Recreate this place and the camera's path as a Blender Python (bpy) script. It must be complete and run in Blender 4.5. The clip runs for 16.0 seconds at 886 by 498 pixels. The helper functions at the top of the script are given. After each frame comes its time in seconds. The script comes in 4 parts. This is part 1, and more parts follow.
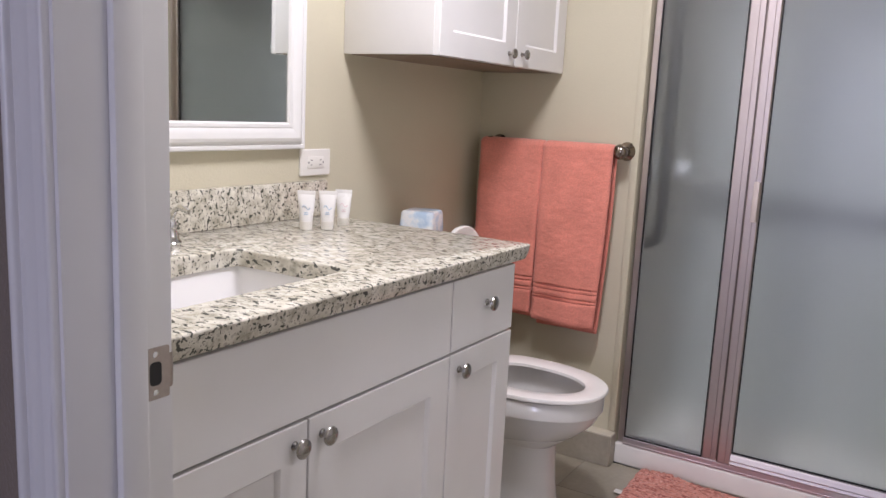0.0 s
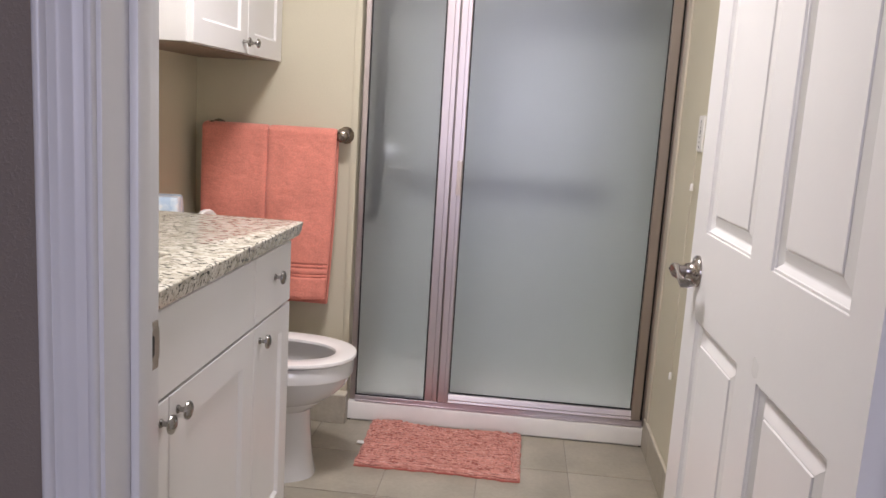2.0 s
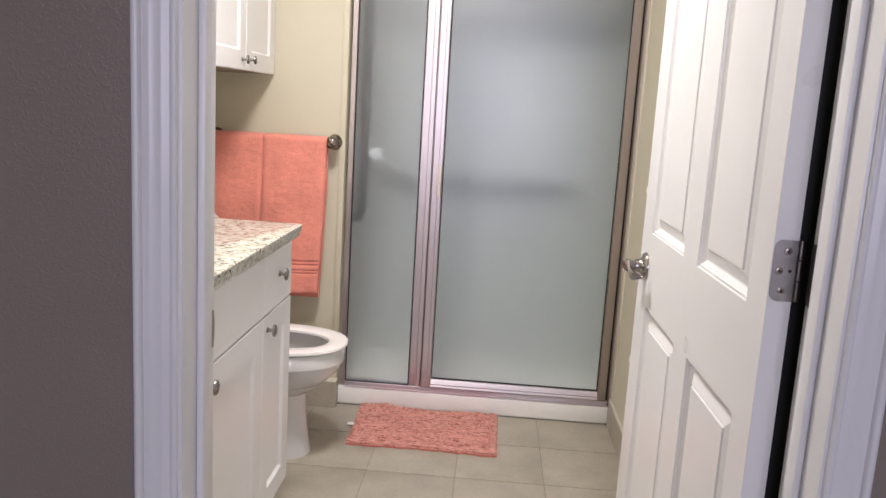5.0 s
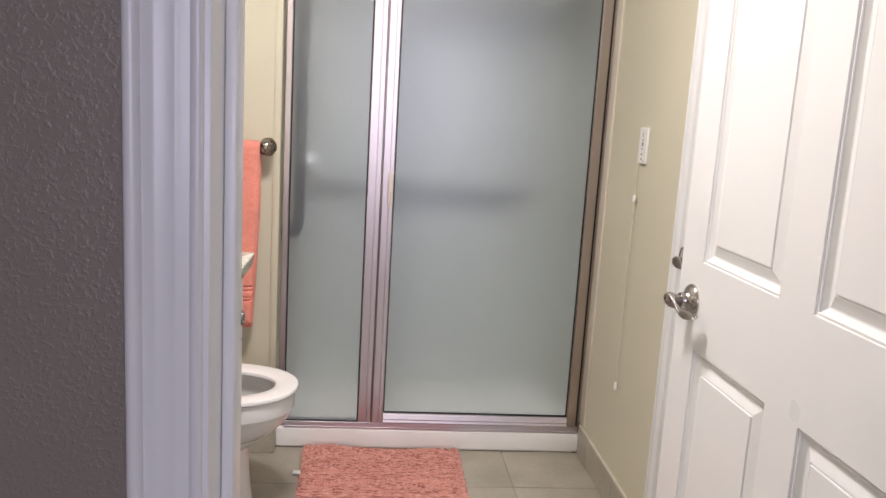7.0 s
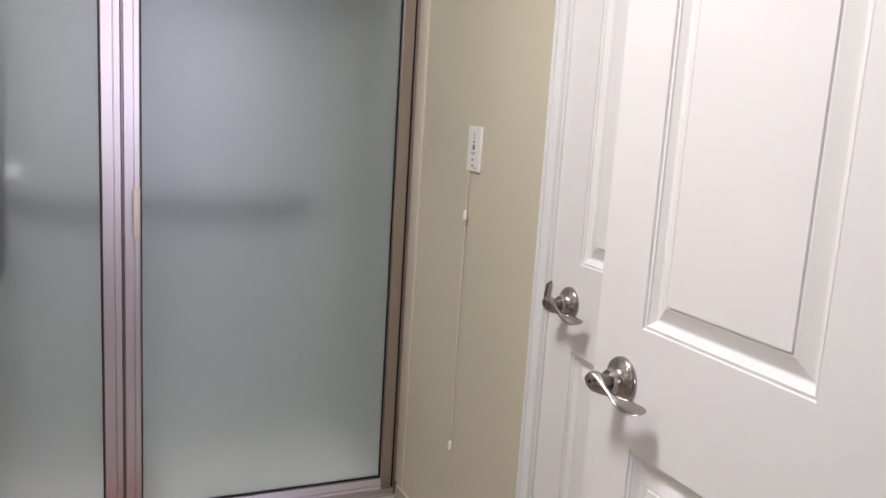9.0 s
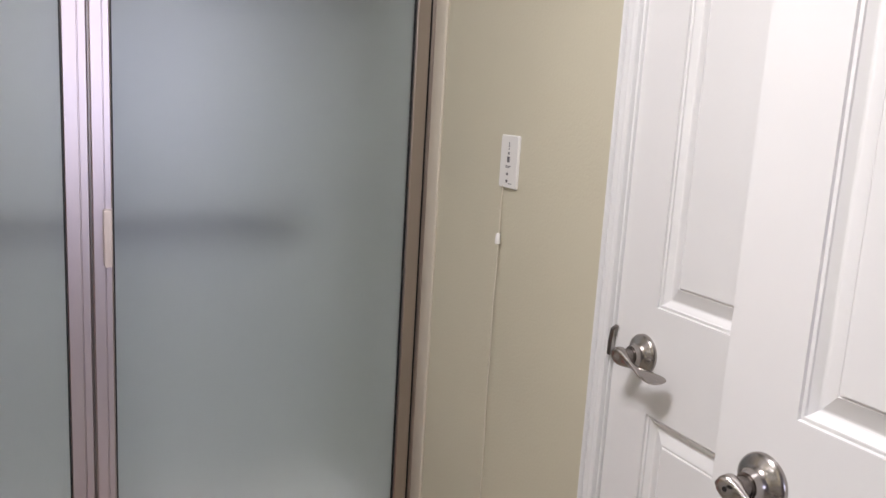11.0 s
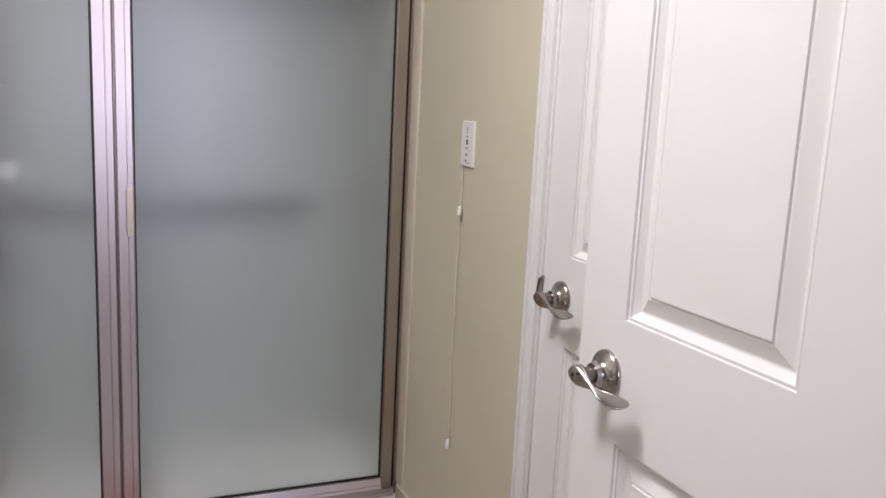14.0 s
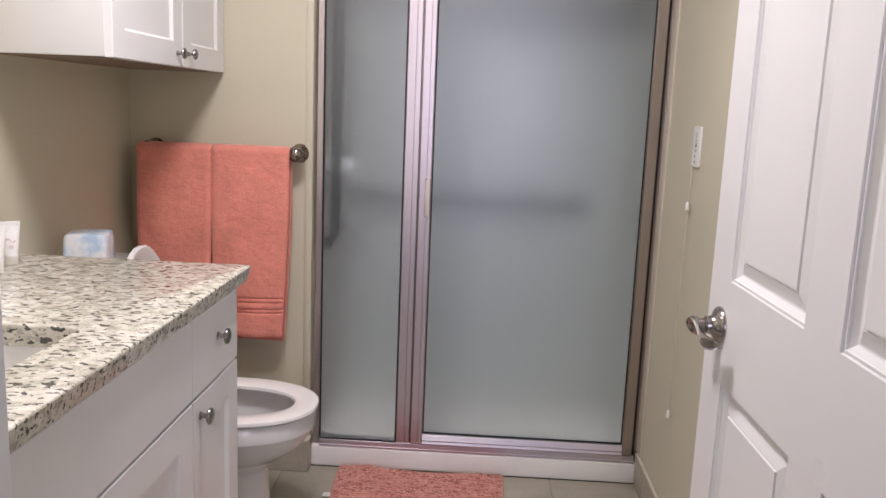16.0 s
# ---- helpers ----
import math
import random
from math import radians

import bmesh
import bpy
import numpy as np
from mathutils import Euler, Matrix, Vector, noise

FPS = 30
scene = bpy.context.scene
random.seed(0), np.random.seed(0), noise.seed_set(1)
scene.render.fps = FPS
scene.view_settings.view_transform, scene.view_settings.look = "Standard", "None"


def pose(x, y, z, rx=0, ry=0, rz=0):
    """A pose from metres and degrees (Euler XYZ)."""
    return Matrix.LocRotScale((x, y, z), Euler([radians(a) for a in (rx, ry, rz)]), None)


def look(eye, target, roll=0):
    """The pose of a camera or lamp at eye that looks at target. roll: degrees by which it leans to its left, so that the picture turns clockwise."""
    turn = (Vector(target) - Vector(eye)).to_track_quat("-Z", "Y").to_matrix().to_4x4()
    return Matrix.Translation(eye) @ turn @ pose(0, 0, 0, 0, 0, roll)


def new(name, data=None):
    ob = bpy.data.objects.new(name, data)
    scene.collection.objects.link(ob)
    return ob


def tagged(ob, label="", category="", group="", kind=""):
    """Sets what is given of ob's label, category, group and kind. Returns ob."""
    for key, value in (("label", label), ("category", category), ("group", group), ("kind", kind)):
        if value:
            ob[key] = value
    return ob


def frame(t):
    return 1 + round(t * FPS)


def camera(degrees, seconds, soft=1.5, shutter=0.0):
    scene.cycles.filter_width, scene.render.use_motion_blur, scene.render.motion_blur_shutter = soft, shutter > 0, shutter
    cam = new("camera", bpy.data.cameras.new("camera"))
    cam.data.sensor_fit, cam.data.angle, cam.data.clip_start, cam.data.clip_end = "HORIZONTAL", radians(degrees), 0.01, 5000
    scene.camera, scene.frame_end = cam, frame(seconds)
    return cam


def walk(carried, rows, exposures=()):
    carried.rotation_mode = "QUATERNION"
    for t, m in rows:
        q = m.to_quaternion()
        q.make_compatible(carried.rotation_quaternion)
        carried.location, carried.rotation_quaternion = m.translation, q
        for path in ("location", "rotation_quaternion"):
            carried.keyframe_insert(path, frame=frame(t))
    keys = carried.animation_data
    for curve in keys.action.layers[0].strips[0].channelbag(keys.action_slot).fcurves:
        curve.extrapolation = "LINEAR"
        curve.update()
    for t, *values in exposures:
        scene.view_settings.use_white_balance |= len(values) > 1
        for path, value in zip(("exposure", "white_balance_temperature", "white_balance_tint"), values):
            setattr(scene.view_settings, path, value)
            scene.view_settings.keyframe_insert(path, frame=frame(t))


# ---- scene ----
cam = camera(57.7, 16.0)
METRES, EYE, TILT, LEAN, TURN = 3.3, 1.225, 0.0, 0.0, 31.6
ROWS = [
    (0.0, 0.0, 0.0, 0.0, 0.48, -9.88, -2.73),
    (0.5, -0.0246, 0.0143, -0.0083, -5.16, -10.08, -2.9),
    (1.0, -0.0524, 0.0037, -0.004, -12.01, -9.97, -2.99),
    (1.5, -0.0976, -0.0167, -0.0025, -18.93, -9.79, -3.4),
    (2.0, -0.1217, -0.0376, -0.0013, -26.01, -9.69, -3.5),
    (2.5, -0.1243, -0.0603, -0.0005, -29.86, -9.75, -3.36),
    (3.0, -0.1292, -0.0936, 0.002, -29.87, -9.81, -3.16),
    (3.5, -0.1389, -0.1147, 0.0068, -27.85, -9.87, -3.11),
    (4.0, -0.1434, -0.126, 0.0175, -25.86, -9.99, -3.13),
    (6.5, -0.1902, -0.0103, 0.0165, -34.11, -10.14, -3.5),
    (7.0, -0.1744, 0.0378, 0.0206, -36.23, -10.2, -3.35),
    (7.5, -0.1604, 0.0787, 0.0243, -38.85, -10.26, -3.33),
    (8.0, -0.1370, 0.1227, 0.0271, -42.18, -10.32, -3.27),
    (8.5, -0.1182, 0.1685, 0.0238, -49.06, -10.06, -3.74),
    (9.0, -0.0831, 0.2114, 0.0237, -54.92, -10.09, -3.49),
    (9.5, -0.0495, 0.2598, 0.0294, -56.31, -10.36, -3.38),
    (12.0, -0.0217, 0.2951, 0.0276, -57.71, -10.23, -3.28),
    (12.5, -0.0172, 0.2863, 0.028, -61.09, -10.04, -3.27),
    (13.0, -0.0314, 0.2732, 0.0309, -62.43, -10.35, -3.31),
    (13.5, -0.0445, 0.2462, 0.0243, -59.28, -10.03, -2.94),
    (14.0, -0.0698, 0.2019, 0.0193, -54.01, -10.01, -2.78),
    (14.5, -0.0832, 0.1586, 0.0186, -48.82, -9.83, -2.62),
    (15.0, -0.0858, 0.1116, 0.0186, -42.88, -9.88, -2.74),
    (15.5, -0.0857, 0.0695, 0.0165, -34.86, -9.93, -2.3),
    (16.0, -0.0864, 0.0475, 0.0178, -28.86, -10.02, -2.28),
]
EXPOSURES = [(0.0, -0.17, 6280, 17), (1.0, -0.21, 6450, 16), (1.5, -0.06, 6500, 16), (2.0, -0.04, 6620, 15), (2.5, 0.04, 6620, 15), (3.5, 0.14, 6620, 14), (4.2, 0.18, 6650, 13), (6.3, 0.2, 6770, 12),
             (7.0, 0.14, 6750, 12), (7.5, 0.06, 6760, 12), (8.0, -0.14, 6720, 13), (8.5, -0.16, 6560, 13), (9.0, -0.18, 6450, 13), (12.0, -0.14, 6370, 14), (14.0, -0.2, 6420, 15), (15.0, -0.2, 6480, 16), (16.0, -0.22, 6500, 17)]
walk(cam, [(t, pose(0, 0, EYE, TILT, LEAN, TURN) @ pose(METRES * x, METRES * y, METRES * z, 90 + pitch, roll, yaw)) for t, x, y, z, yaw, pitch, roll in ROWS], EXPOSURES)

# ---- world, lights, exposure ----
world = bpy.data.worlds.new("world")
scene.world = world
world.use_nodes = True
sky = world.node_tree.nodes.new("ShaderNodeTexSky")
sky.sky_type, sky.sun_disc = "NISHITA", False
sky.sun_elevation, sky.sun_rotation = radians(35), radians(150)
world.node_tree.links.new(sky.outputs[0], world.node_tree.nodes["Background"].inputs[0])
world.node_tree.nodes["Background"].inputs[1].default_value = 0.1

CEIL = 2.44
LAMP = (-0.68, 1.40, 2.37)          # flush ceiling lamp of the bathroom
WINDOW = (0.10, -3.90, 1.45)         # bedroom window behind the walker

lamp = new("ceiling_lamp_glow", bpy.data.lights.new("ceiling_lamp_glow", "AREA"))
lamp.matrix_world = look(LAMP, (LAMP[0], LAMP[1] + 0.0001, 0))
lamp.data.shape, lamp.data.size = "DISK", 0.40
lamp.data.energy, lamp.data.color = 30.3, (0.98, 0.955, 0.985)
day = new("window_daylight", bpy.data.lights.new("window_daylight", "AREA"))
day.data.shape, day.data.size, day.data.size_y = "RECTANGLE", 2.0, 1.4
day.data.energy, day.data.color = 57.0, (0.70, 0.725, 1.0)
day.matrix_world = look(WINDOW, (WINDOW[0], 0, WINDOW[2]))
scene.view_settings.exposure = 0.0


# ---- materials ----
def ramp_node(nt, stops):
    r = nt.nodes.new("ShaderNodeValToRGB")
    els = r.color_ramp.elements
    while len(els) < len(stops):
        els.new(0.5)
    for el, (p, c) in zip(els, stops):
        el.position, el.color = p, (*c, 1) if len(c) == 3 else c
    return r


def material(name, base, rough=0.5, metal=0.0, bump_deep=0.002, vary=0.08, scale=6.0, grain=0.0, grain_scale=300.0, bump=0.0,
             bump_scale=120.0, stretch=(1, 1, 1), rough_vary=0.06, coat=0.0, sheen=0.0, spec=0.5, per_piece=0.0):
    """A painted, glazed, woven or metal surface: broad variation, fine grain and a fine relief."""
    m = bpy.data.materials.new(name)
    m.use_nodes = True
    nt = m.node_tree
    b = nt.nodes["Principled BSDF"]
    geo = nt.nodes.new("ShaderNodeNewGeometry")
    mp = nt.nodes.new("ShaderNodeMapping")
    mp.inputs["Scale"].default_value = stretch
    nt.links.new(geo.outputs["Position"], mp.inputs[0])
    n1 = nt.nodes.new("ShaderNodeTexNoise")
    n1.inputs["Scale"].default_value, n1.inputs["Detail"].default_value = scale, 4
    nt.links.new(mp.outputs[0], n1.inputs["Vector"])
    n2 = nt.nodes.new("ShaderNodeTexNoise")
    n2.inputs["Scale"].default_value, n2.inputs["Detail"].default_value = grain_scale, 3
    nt.links.new(mp.outputs[0], n2.inputs["Vector"])
    lo = tuple(c * (1 - vary) for c in base)
    hi = tuple(min(1, c * (1 + vary)) for c in base)
    r = ramp_node(nt, [(0.3, lo), (0.7, hi)])
    nt.links.new(n1.outputs["Fac"], r.inputs[0])
    colour = r.outputs[0]
    if grain or per_piece:
        hsv = nt.nodes.new("ShaderNodeHueSaturation")
        mr = nt.nodes.new("ShaderNodeMapRange")
        mr.inputs["From Min"].default_value, mr.inputs["From Max"].default_value = 0.3, 0.7
        mr.inputs["To Min"].default_value, mr.inputs["To Max"].default_value = 1 - grain, 1 + grain
        nt.links.new(n2.outputs["Fac"], mr.inputs[0])
        value = mr.outputs[0]
        if per_piece:
            oi = nt.nodes.new("ShaderNodeObjectInfo")
            mr2 = nt.nodes.new("ShaderNodeMapRange")
            mr2.inputs["To Min"].default_value, mr2.inputs["To Max"].default_value = 1 - per_piece, 1 + per_piece
            nt.links.new(oi.outputs["Random"], mr2.inputs[0])
            mul = nt.nodes.new("ShaderNodeMath")
            mul.operation = "MULTIPLY"
            nt.links.new(value, mul.inputs[0]), nt.links.new(mr2.outputs[0], mul.inputs[1])
            value = mul.outputs[0]
        nt.links.new(value, hsv.inputs["Value"]), nt.links.new(colour, hsv.inputs["Color"])
        colour = hsv.outputs[0]
    nt.links.new(colour, b.inputs["Base Color"])
    rr = nt.nodes.new("ShaderNodeMapRange")
    rr.inputs["To Min"].default_value, rr.inputs["To Max"].default_value = max(0.02, rough - rough_vary), min(1, rough + rough_vary)
    nt.links.new(n1.outputs["Fac"], rr.inputs[0])
    nt.links.new(rr.outputs[0], b.inputs["Roughness"])
    b.inputs["Metallic"].default_value = metal
    b.inputs["Specular IOR Level"].default_value = spec
    b.inputs["Coat Weight"].default_value = coat
    b.inputs["Coat Roughness"].default_value = 0.08
    b.inputs["Sheen Weight"].default_value = sheen
    if bump:
        n3 = nt.nodes.new("ShaderNodeTexNoise")
        n3.inputs["Scale"].default_value, n3.inputs["Detail"].default_value = bump_scale, 4
        nt.links.new(mp.outputs[0], n3.inputs["Vector"])
        bp = nt.nodes.new("ShaderNodeBump")
        bp.inputs["Strength"].default_value, bp.inputs["Distance"].default_value = min(1, bump), bump_deep
        nt.links.new(n3.outputs["Fac"], bp.inputs["Height"])
        nt.links.new(bp.outputs[0], b.inputs["Normal"])
    return m


def granite_material():
    m = bpy.data.materials.new("granite")
    m.use_nodes = True
    nt = m.node_tree
    b = nt.nodes["Principled BSDF"]
    geo = nt.nodes.new("ShaderNodeNewGeometry")
    warp = nt.nodes.new("ShaderNodeTexNoise")
    warp.inputs["Scale"].default_value, warp.inputs["Detail"].default_value = 55, 3
    nt.links.new(geo.outputs["Position"], warp.inputs["Vector"])
    wm = nt.nodes.new("ShaderNodeVectorMath")
    wm.operation, wm.inputs[3].default_value = "SCALE", 0.010
    nt.links.new(warp.outputs["Color"], wm.inputs[0])
    add = nt.nodes.new("ShaderNodeVectorMath")
    nt.links.new(geo.outputs["Position"], add.inputs[0]), nt.links.new(wm.outputs[0], add.inputs[1])
    clouds = nt.nodes.new("ShaderNodeTexNoise")
    clouds.inputs["Scale"].default_value, clouds.inputs["Detail"].default_value = 38, 5
    nt.links.new(add.outputs[0], clouds.inputs["Vector"])
    base = ramp_node(nt, [(0.26, (0.33, 0.305, 0.24)), (0.40, (0.53, 0.50, 0.41)), (0.56, (0.67, 0.64, 0.55)), (0.74, (0.78, 0.755, 0.67))])
    nt.links.new(clouds.outputs["Fac"], base.inputs[0])
    colour = base.outputs[0]
    # grey-green crystals, then dark irregular flecks at two sizes
    for size, lo, hi, tint, amount, squash in ((84, 0.58, 0.64, (0.30, 0.275, 0.215), 0.5, (0.65, 1.1, 1.1)), (100, 0.594, 0.612, (0.058, 0.062, 0.052), 0.93, (0.60, 1.25, 1.25)), (230, 0.66, 0.69, (0.10, 0.09, 0.08), 0.7, (1, 1, 1))):
        mp = nt.nodes.new("ShaderNodeMapping")
        mp.inputs["Scale"].default_value = squash
        mp.inputs["Rotation"].default_value = (0.1, 0.1, 0.15)
        mp.inputs["Location"].default_value = (size * 0.37, size * 0.11, size * 0.53)
        nt.links.new(add.outputs[0], mp.inputs[0])
        v = nt.nodes.new("ShaderNodeTexNoise")
        v.inputs["Scale"].default_value, v.inputs["Detail"].default_value, v.inputs["Distortion"].default_value = size, 1.3, 0.25
        nt.links.new(mp.outputs[0], v.inputs["Vector"])
        pick = nt.nodes.new("ShaderNodeMapRange")
        pick.inputs["From Min"].default_value, pick.inputs["From Max"].default_value = lo, hi
        pick.inputs["To Max"].default_value = amount
        nt.links.new(v.outputs["Fac"], pick.inputs[0])
        mix = nt.nodes.new("ShaderNodeMix")
        mix.data_type = "RGBA"
        mix.inputs[7].default_value = (*tint, 1)
        nt.links.new(pick.outputs[0], mix.inputs[0]), nt.links.new(colour, mix.inputs[6])
        colour = mix.outputs[2]
    nt.links.new(colour, b.inputs["Base Color"])
    b.inputs["Roughness"].default_value = 0.17
    b.inputs["Specular IOR Level"].default_value = 0.40
    return m


def frosted_material():
    """Obscure shower glass, satin on the room side."""
    m = bpy.data.materials.new("frosted_glass")
    m.use_nodes = True
    nt = m.node_tree
    b = nt.nodes["Principled BSDF"]
    b.inputs["Base Color"].default_value = (0.637, 0.677, 0.672, 1)
    b.inputs["Transmission Weight"].default_value = 1.0
    b.inputs["IOR"].default_value = 1.5
    b.inputs["Roughness"].default_value = 0.30
    b.inputs["Coat Weight"].default_value, b.inputs["Coat Roughness"].default_value = 0.31, 0.42
    geo = nt.nodes.new("ShaderNodeNewGeometry")
    n = nt.nodes.new("ShaderNodeTexNoise")
    n.inputs["Scale"].default_value, n.inputs["Detail"].default_value = 260, 3
    nt.links.new(geo.outputs["Position"], n.inputs["Vector"])
    bp = nt.nodes.new("ShaderNodeBump")
    bp.inputs["Strength"].default_value, bp.inputs["Distance"].default_value = 0.25, 0.001
    nt.links.new(n.outputs["Fac"], bp.inputs["Height"])
    nt.links.new(bp.outputs[0], b.inputs["Normal"])
    return m


def mirror_material():
    m = bpy.data.materials.new("mirror_silver")
    m.use_nodes = True
    b = m.node_tree.nodes["Principled BSDF"]
    b.inputs["Base Color"].default_value = (0.78, 0.81, 0.80, 1)
    b.inputs["Metallic"].default_value, b.inputs["Roughness"].default_value = 1.0, 0.02
    return m


def glow_material(name, colour, strength):
    m = bpy.data.materials.new(name)
    m.use_nodes = True
    b = m.node_tree.nodes["Principled BSDF"]
    b.inputs["Base Color"].default_value = (0.9, 0.9, 0.88, 1)
    b.inputs["Emission Color"].default_value = (*colour, 1)
    b.inputs["Emission Strength"].default_value = strength
    return m


def rug_material():
    """Coral chenille in rows along x, the shade between pale loops painted as dark dashes."""
    m = material("coral_chenille", (0.68, 0.315, 0.255), 0.95, stretch=(0.16, 1.0, 1.0), vary=0.08, scale=60, bump=1.0, bump_deep=0.003, bump_scale=300, sheen=0.3, spec=0.1)
    nt = m.node_tree
    b = nt.nodes["Principled BSDF"]
    colour = b.inputs["Base Color"].links[0].from_socket
    geo = nt.nodes.new("ShaderNodeNewGeometry")
    # dark tints paint the shade in the pile gaps
    for size, stretch, lo, hi, tint, amount in ((210, (0.13, 1, 1), 0.51, 0.60, (0.33, 0.095, 0.075), 0.85), (85, (0.06, 1, 1), 0.54, 0.66, (0.46, 0.155, 0.12), 0.65), (260, (0.3, 1, 1), 0.56, 0.66, (0.86, 0.56, 0.47), 0.6)):
        mp = nt.nodes.new("ShaderNodeMapping")
        mp.inputs["Scale"].default_value = stretch
        nt.links.new(geo.outputs["Position"], mp.inputs[0])
        v = nt.nodes.new("ShaderNodeTexNoise")
        v.inputs["Scale"].default_value, v.inputs["Detail"].default_value = size, 2
        nt.links.new(mp.outputs[0], v.inputs["Vector"])
        pick = nt.nodes.new("ShaderNodeMapRange")
        pick.inputs["From Min"].default_value, pick.inputs["From Max"].default_value = lo, hi
        pick.inputs["To Max"].default_value = amount
        nt.links.new(v.outputs["Fac"], pick.inputs[0])
        mix = nt.nodes.new("ShaderNodeMix")
        mix.data_type = "RGBA"
        mix.inputs[7].default_value = (*tint, 1)
        nt.links.new(pick.outputs[0], mix.inputs[0]), nt.links.new(colour, mix.inputs[6])
        colour = mix.outputs[2]
    nt.links.new(colour, b.inputs["Base Color"])
    return m


def wrap_material():
    """Thin printed film: white with soft pale-blue blotches and creases."""
    m = material("printed_film", (0.8, 0.8, 0.8), 0.2, bump=0.8, bump_scale=55)
    nt = m.node_tree
    geo = nt.nodes.new("ShaderNodeNewGeometry")
    n = nt.nodes.new("ShaderNodeTexNoise")
    n.inputs["Scale"].default_value, n.inputs["Detail"].default_value = 24, 3
    nt.links.new(geo.outputs["Position"], n.inputs["Vector"])
    r = ramp_node(nt, [(0.36, (0.46, 0.60, 0.76)), (0.48, (0.66, 0.75, 0.84)), (0.56, (0.82, 0.83, 0.84)), (0.7, (0.74, 0.80, 0.86))])
    nt.links.new(n.outputs["Fac"], r.inputs[0])
    nt.links.new(r.outputs[0], nt.nodes["Principled BSDF"].inputs["Base Color"])
    return m


M_WALL = material("tan_wall_paint", (0.60, 0.56, 0.425), 0.62, vary=0.03, scale=2.5, grain=0.015, bump=0.28, bump_scale=160)
M_HALL = material("grey_taupe_hall_paint", (0.245, 0.206, 0.176), 0.30, bump_deep=0.0012, vary=0.04, scale=3, bump=0.42, bump_scale=240, spec=0.5)


def raised_drops(m, low, high):
    """Turns a material's even relief into separate low drops, as sprayed wall texture has."""
    nt = m.node_tree
    bp = next(n for n in nt.nodes if n.type == "BUMP")
    r = ramp_node(nt, [(low, (0, 0, 0)), (high, (1, 1, 1))])
    nt.links.new(bp.inputs["Height"].links[0].from_socket, r.inputs[0])
    nt.links.new(r.outputs[0], bp.inputs["Height"])


M_CEIL = material("white_ceiling_paint", (0.78, 0.77, 0.74), 0.8, vary=0.03, scale=3, bump=0.4, bump_scale=130)
raised_drops(M_HALL, 0.48, 0.76)
M_TRIM = material("white_gloss_trim", (0.78, 0.775, 0.765), 0.30, vary=0.025, scale=5, bump=0.05, bump_scale=60)
M_DOOR = material("white_door_paint", (0.80, 0.79, 0.775), 0.30, vary=0.02, scale=4, bump=0.06, bump_scale=90)
M_CAB = material("white_cabinet_paint", (0.80, 0.79, 0.78), 0.34, vary=0.02, scale=5, bump=0.04, bump_scale=120)
M_CABSIDE = material("shaded_underside", (0.22, 0.165, 0.115), 0.5, vary=0.1, scale=12)
M_GRANITE = granite_material()
M_PORC = material("white_porcelain", (0.68, 0.67, 0.65), 0.12, vary=0.02, scale=4, coat=0.4)
M_SINK = material("bright_porcelain", (0.84, 0.83, 0.82), 0.12, vary=0.02, scale=4, coat=0.4)
M_SEAT = material("white_seat_plastic", (0.85, 0.83, 0.80), 0.25, vary=0.02, scale=6)
M_NICKEL = material("satin_nickel", (0.40, 0.37, 0.35), 0.22, 1.0, vary=0.06, scale=20, bump=0.04, bump_scale=400)
M_STRIKE = material("worn_nickel", (0.40, 0.35, 0.31), 0.38, 1.0, vary=0.12, scale=50)
M_KNOB = material("pewter_knob", (0.34, 0.325, 0.31), 0.27, 1.0, vary=0.08, scale=40)
M_DARKMETAL = material("aged_nickel", (0.22, 0.195, 0.18), 0.30, 1.0, vary=0.12, scale=60)
M_FRAME = material("brushed_nickel_frame", (0.58, 0.515, 0.52), 0.34, 1.0, vary=0.06, scale=9, stretch=(1, 1, 0.12), bump=0.10, bump_scale=220)
# browner than the frame, for the right-hand channel and hinge stile
M_CHANNEL = material("browner_nickel_channel", (0.47, 0.41, 0.37), 0.36, 1.0, vary=0.06, scale=9, stretch=(1, 1, 0.12), bump=0.10, bump_scale=220)
M_RAIL = material("brushed_nickel_rail", (0.68, 0.62, 0.66), 0.38, 1.0, vary=0.06, scale=9, stretch=(0.12, 1, 1), bump=0.10, bump_scale=220)
M_CHROME = material("chrome", (0.75, 0.75, 0.75), 0.07, 1.0, vary=0.02)
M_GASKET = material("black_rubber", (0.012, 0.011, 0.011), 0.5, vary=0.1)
M_GLASS = frosted_material()
M_MIRROR = mirror_material()
M_TOWEL = material("coral_terry", (0.77, 0.275, 0.21), 0.95, vary=0.07, scale=13, grain=0.09, grain_scale=190, bump=1.0, bump_scale=260, sheen=0.35, spec=0.1)
M_BAND = material("coral_dobby_weave", (0.54, 0.155, 0.12), 0.8, vary=0.06, scale=20, grain=0.10, grain_scale=500, bump=0.5, bump_scale=600, sheen=0.2, spec=0.2)
M_RUG = rug_material()
M_TILE = material("grey_beige_tile", (0.385, 0.348, 0.275), 0.42, vary=0.11, scale=8, grain=0.05, grain_scale=70, bump=0.10, bump_scale=60, per_piece=0.05)
M_GROUT = material("grout", (0.33, 0.30, 0.25), 0.9, vary=0.12, scale=18, bump=0.4, bump_scale=300)
M_GROUTL = material("light_caulk", (0.62, 0.57, 0.46), 0.7, vary=0.08, scale=18)
M_CURB = material("cultured_marble_curb", (0.89, 0.865, 0.82), 0.24, vary=0.05, scale=6, coat=0.2)
M_SHWALL = material("shower_wall_panel", (0.55, 0.56, 0.515), 0.35, vary=0.04, scale=4)
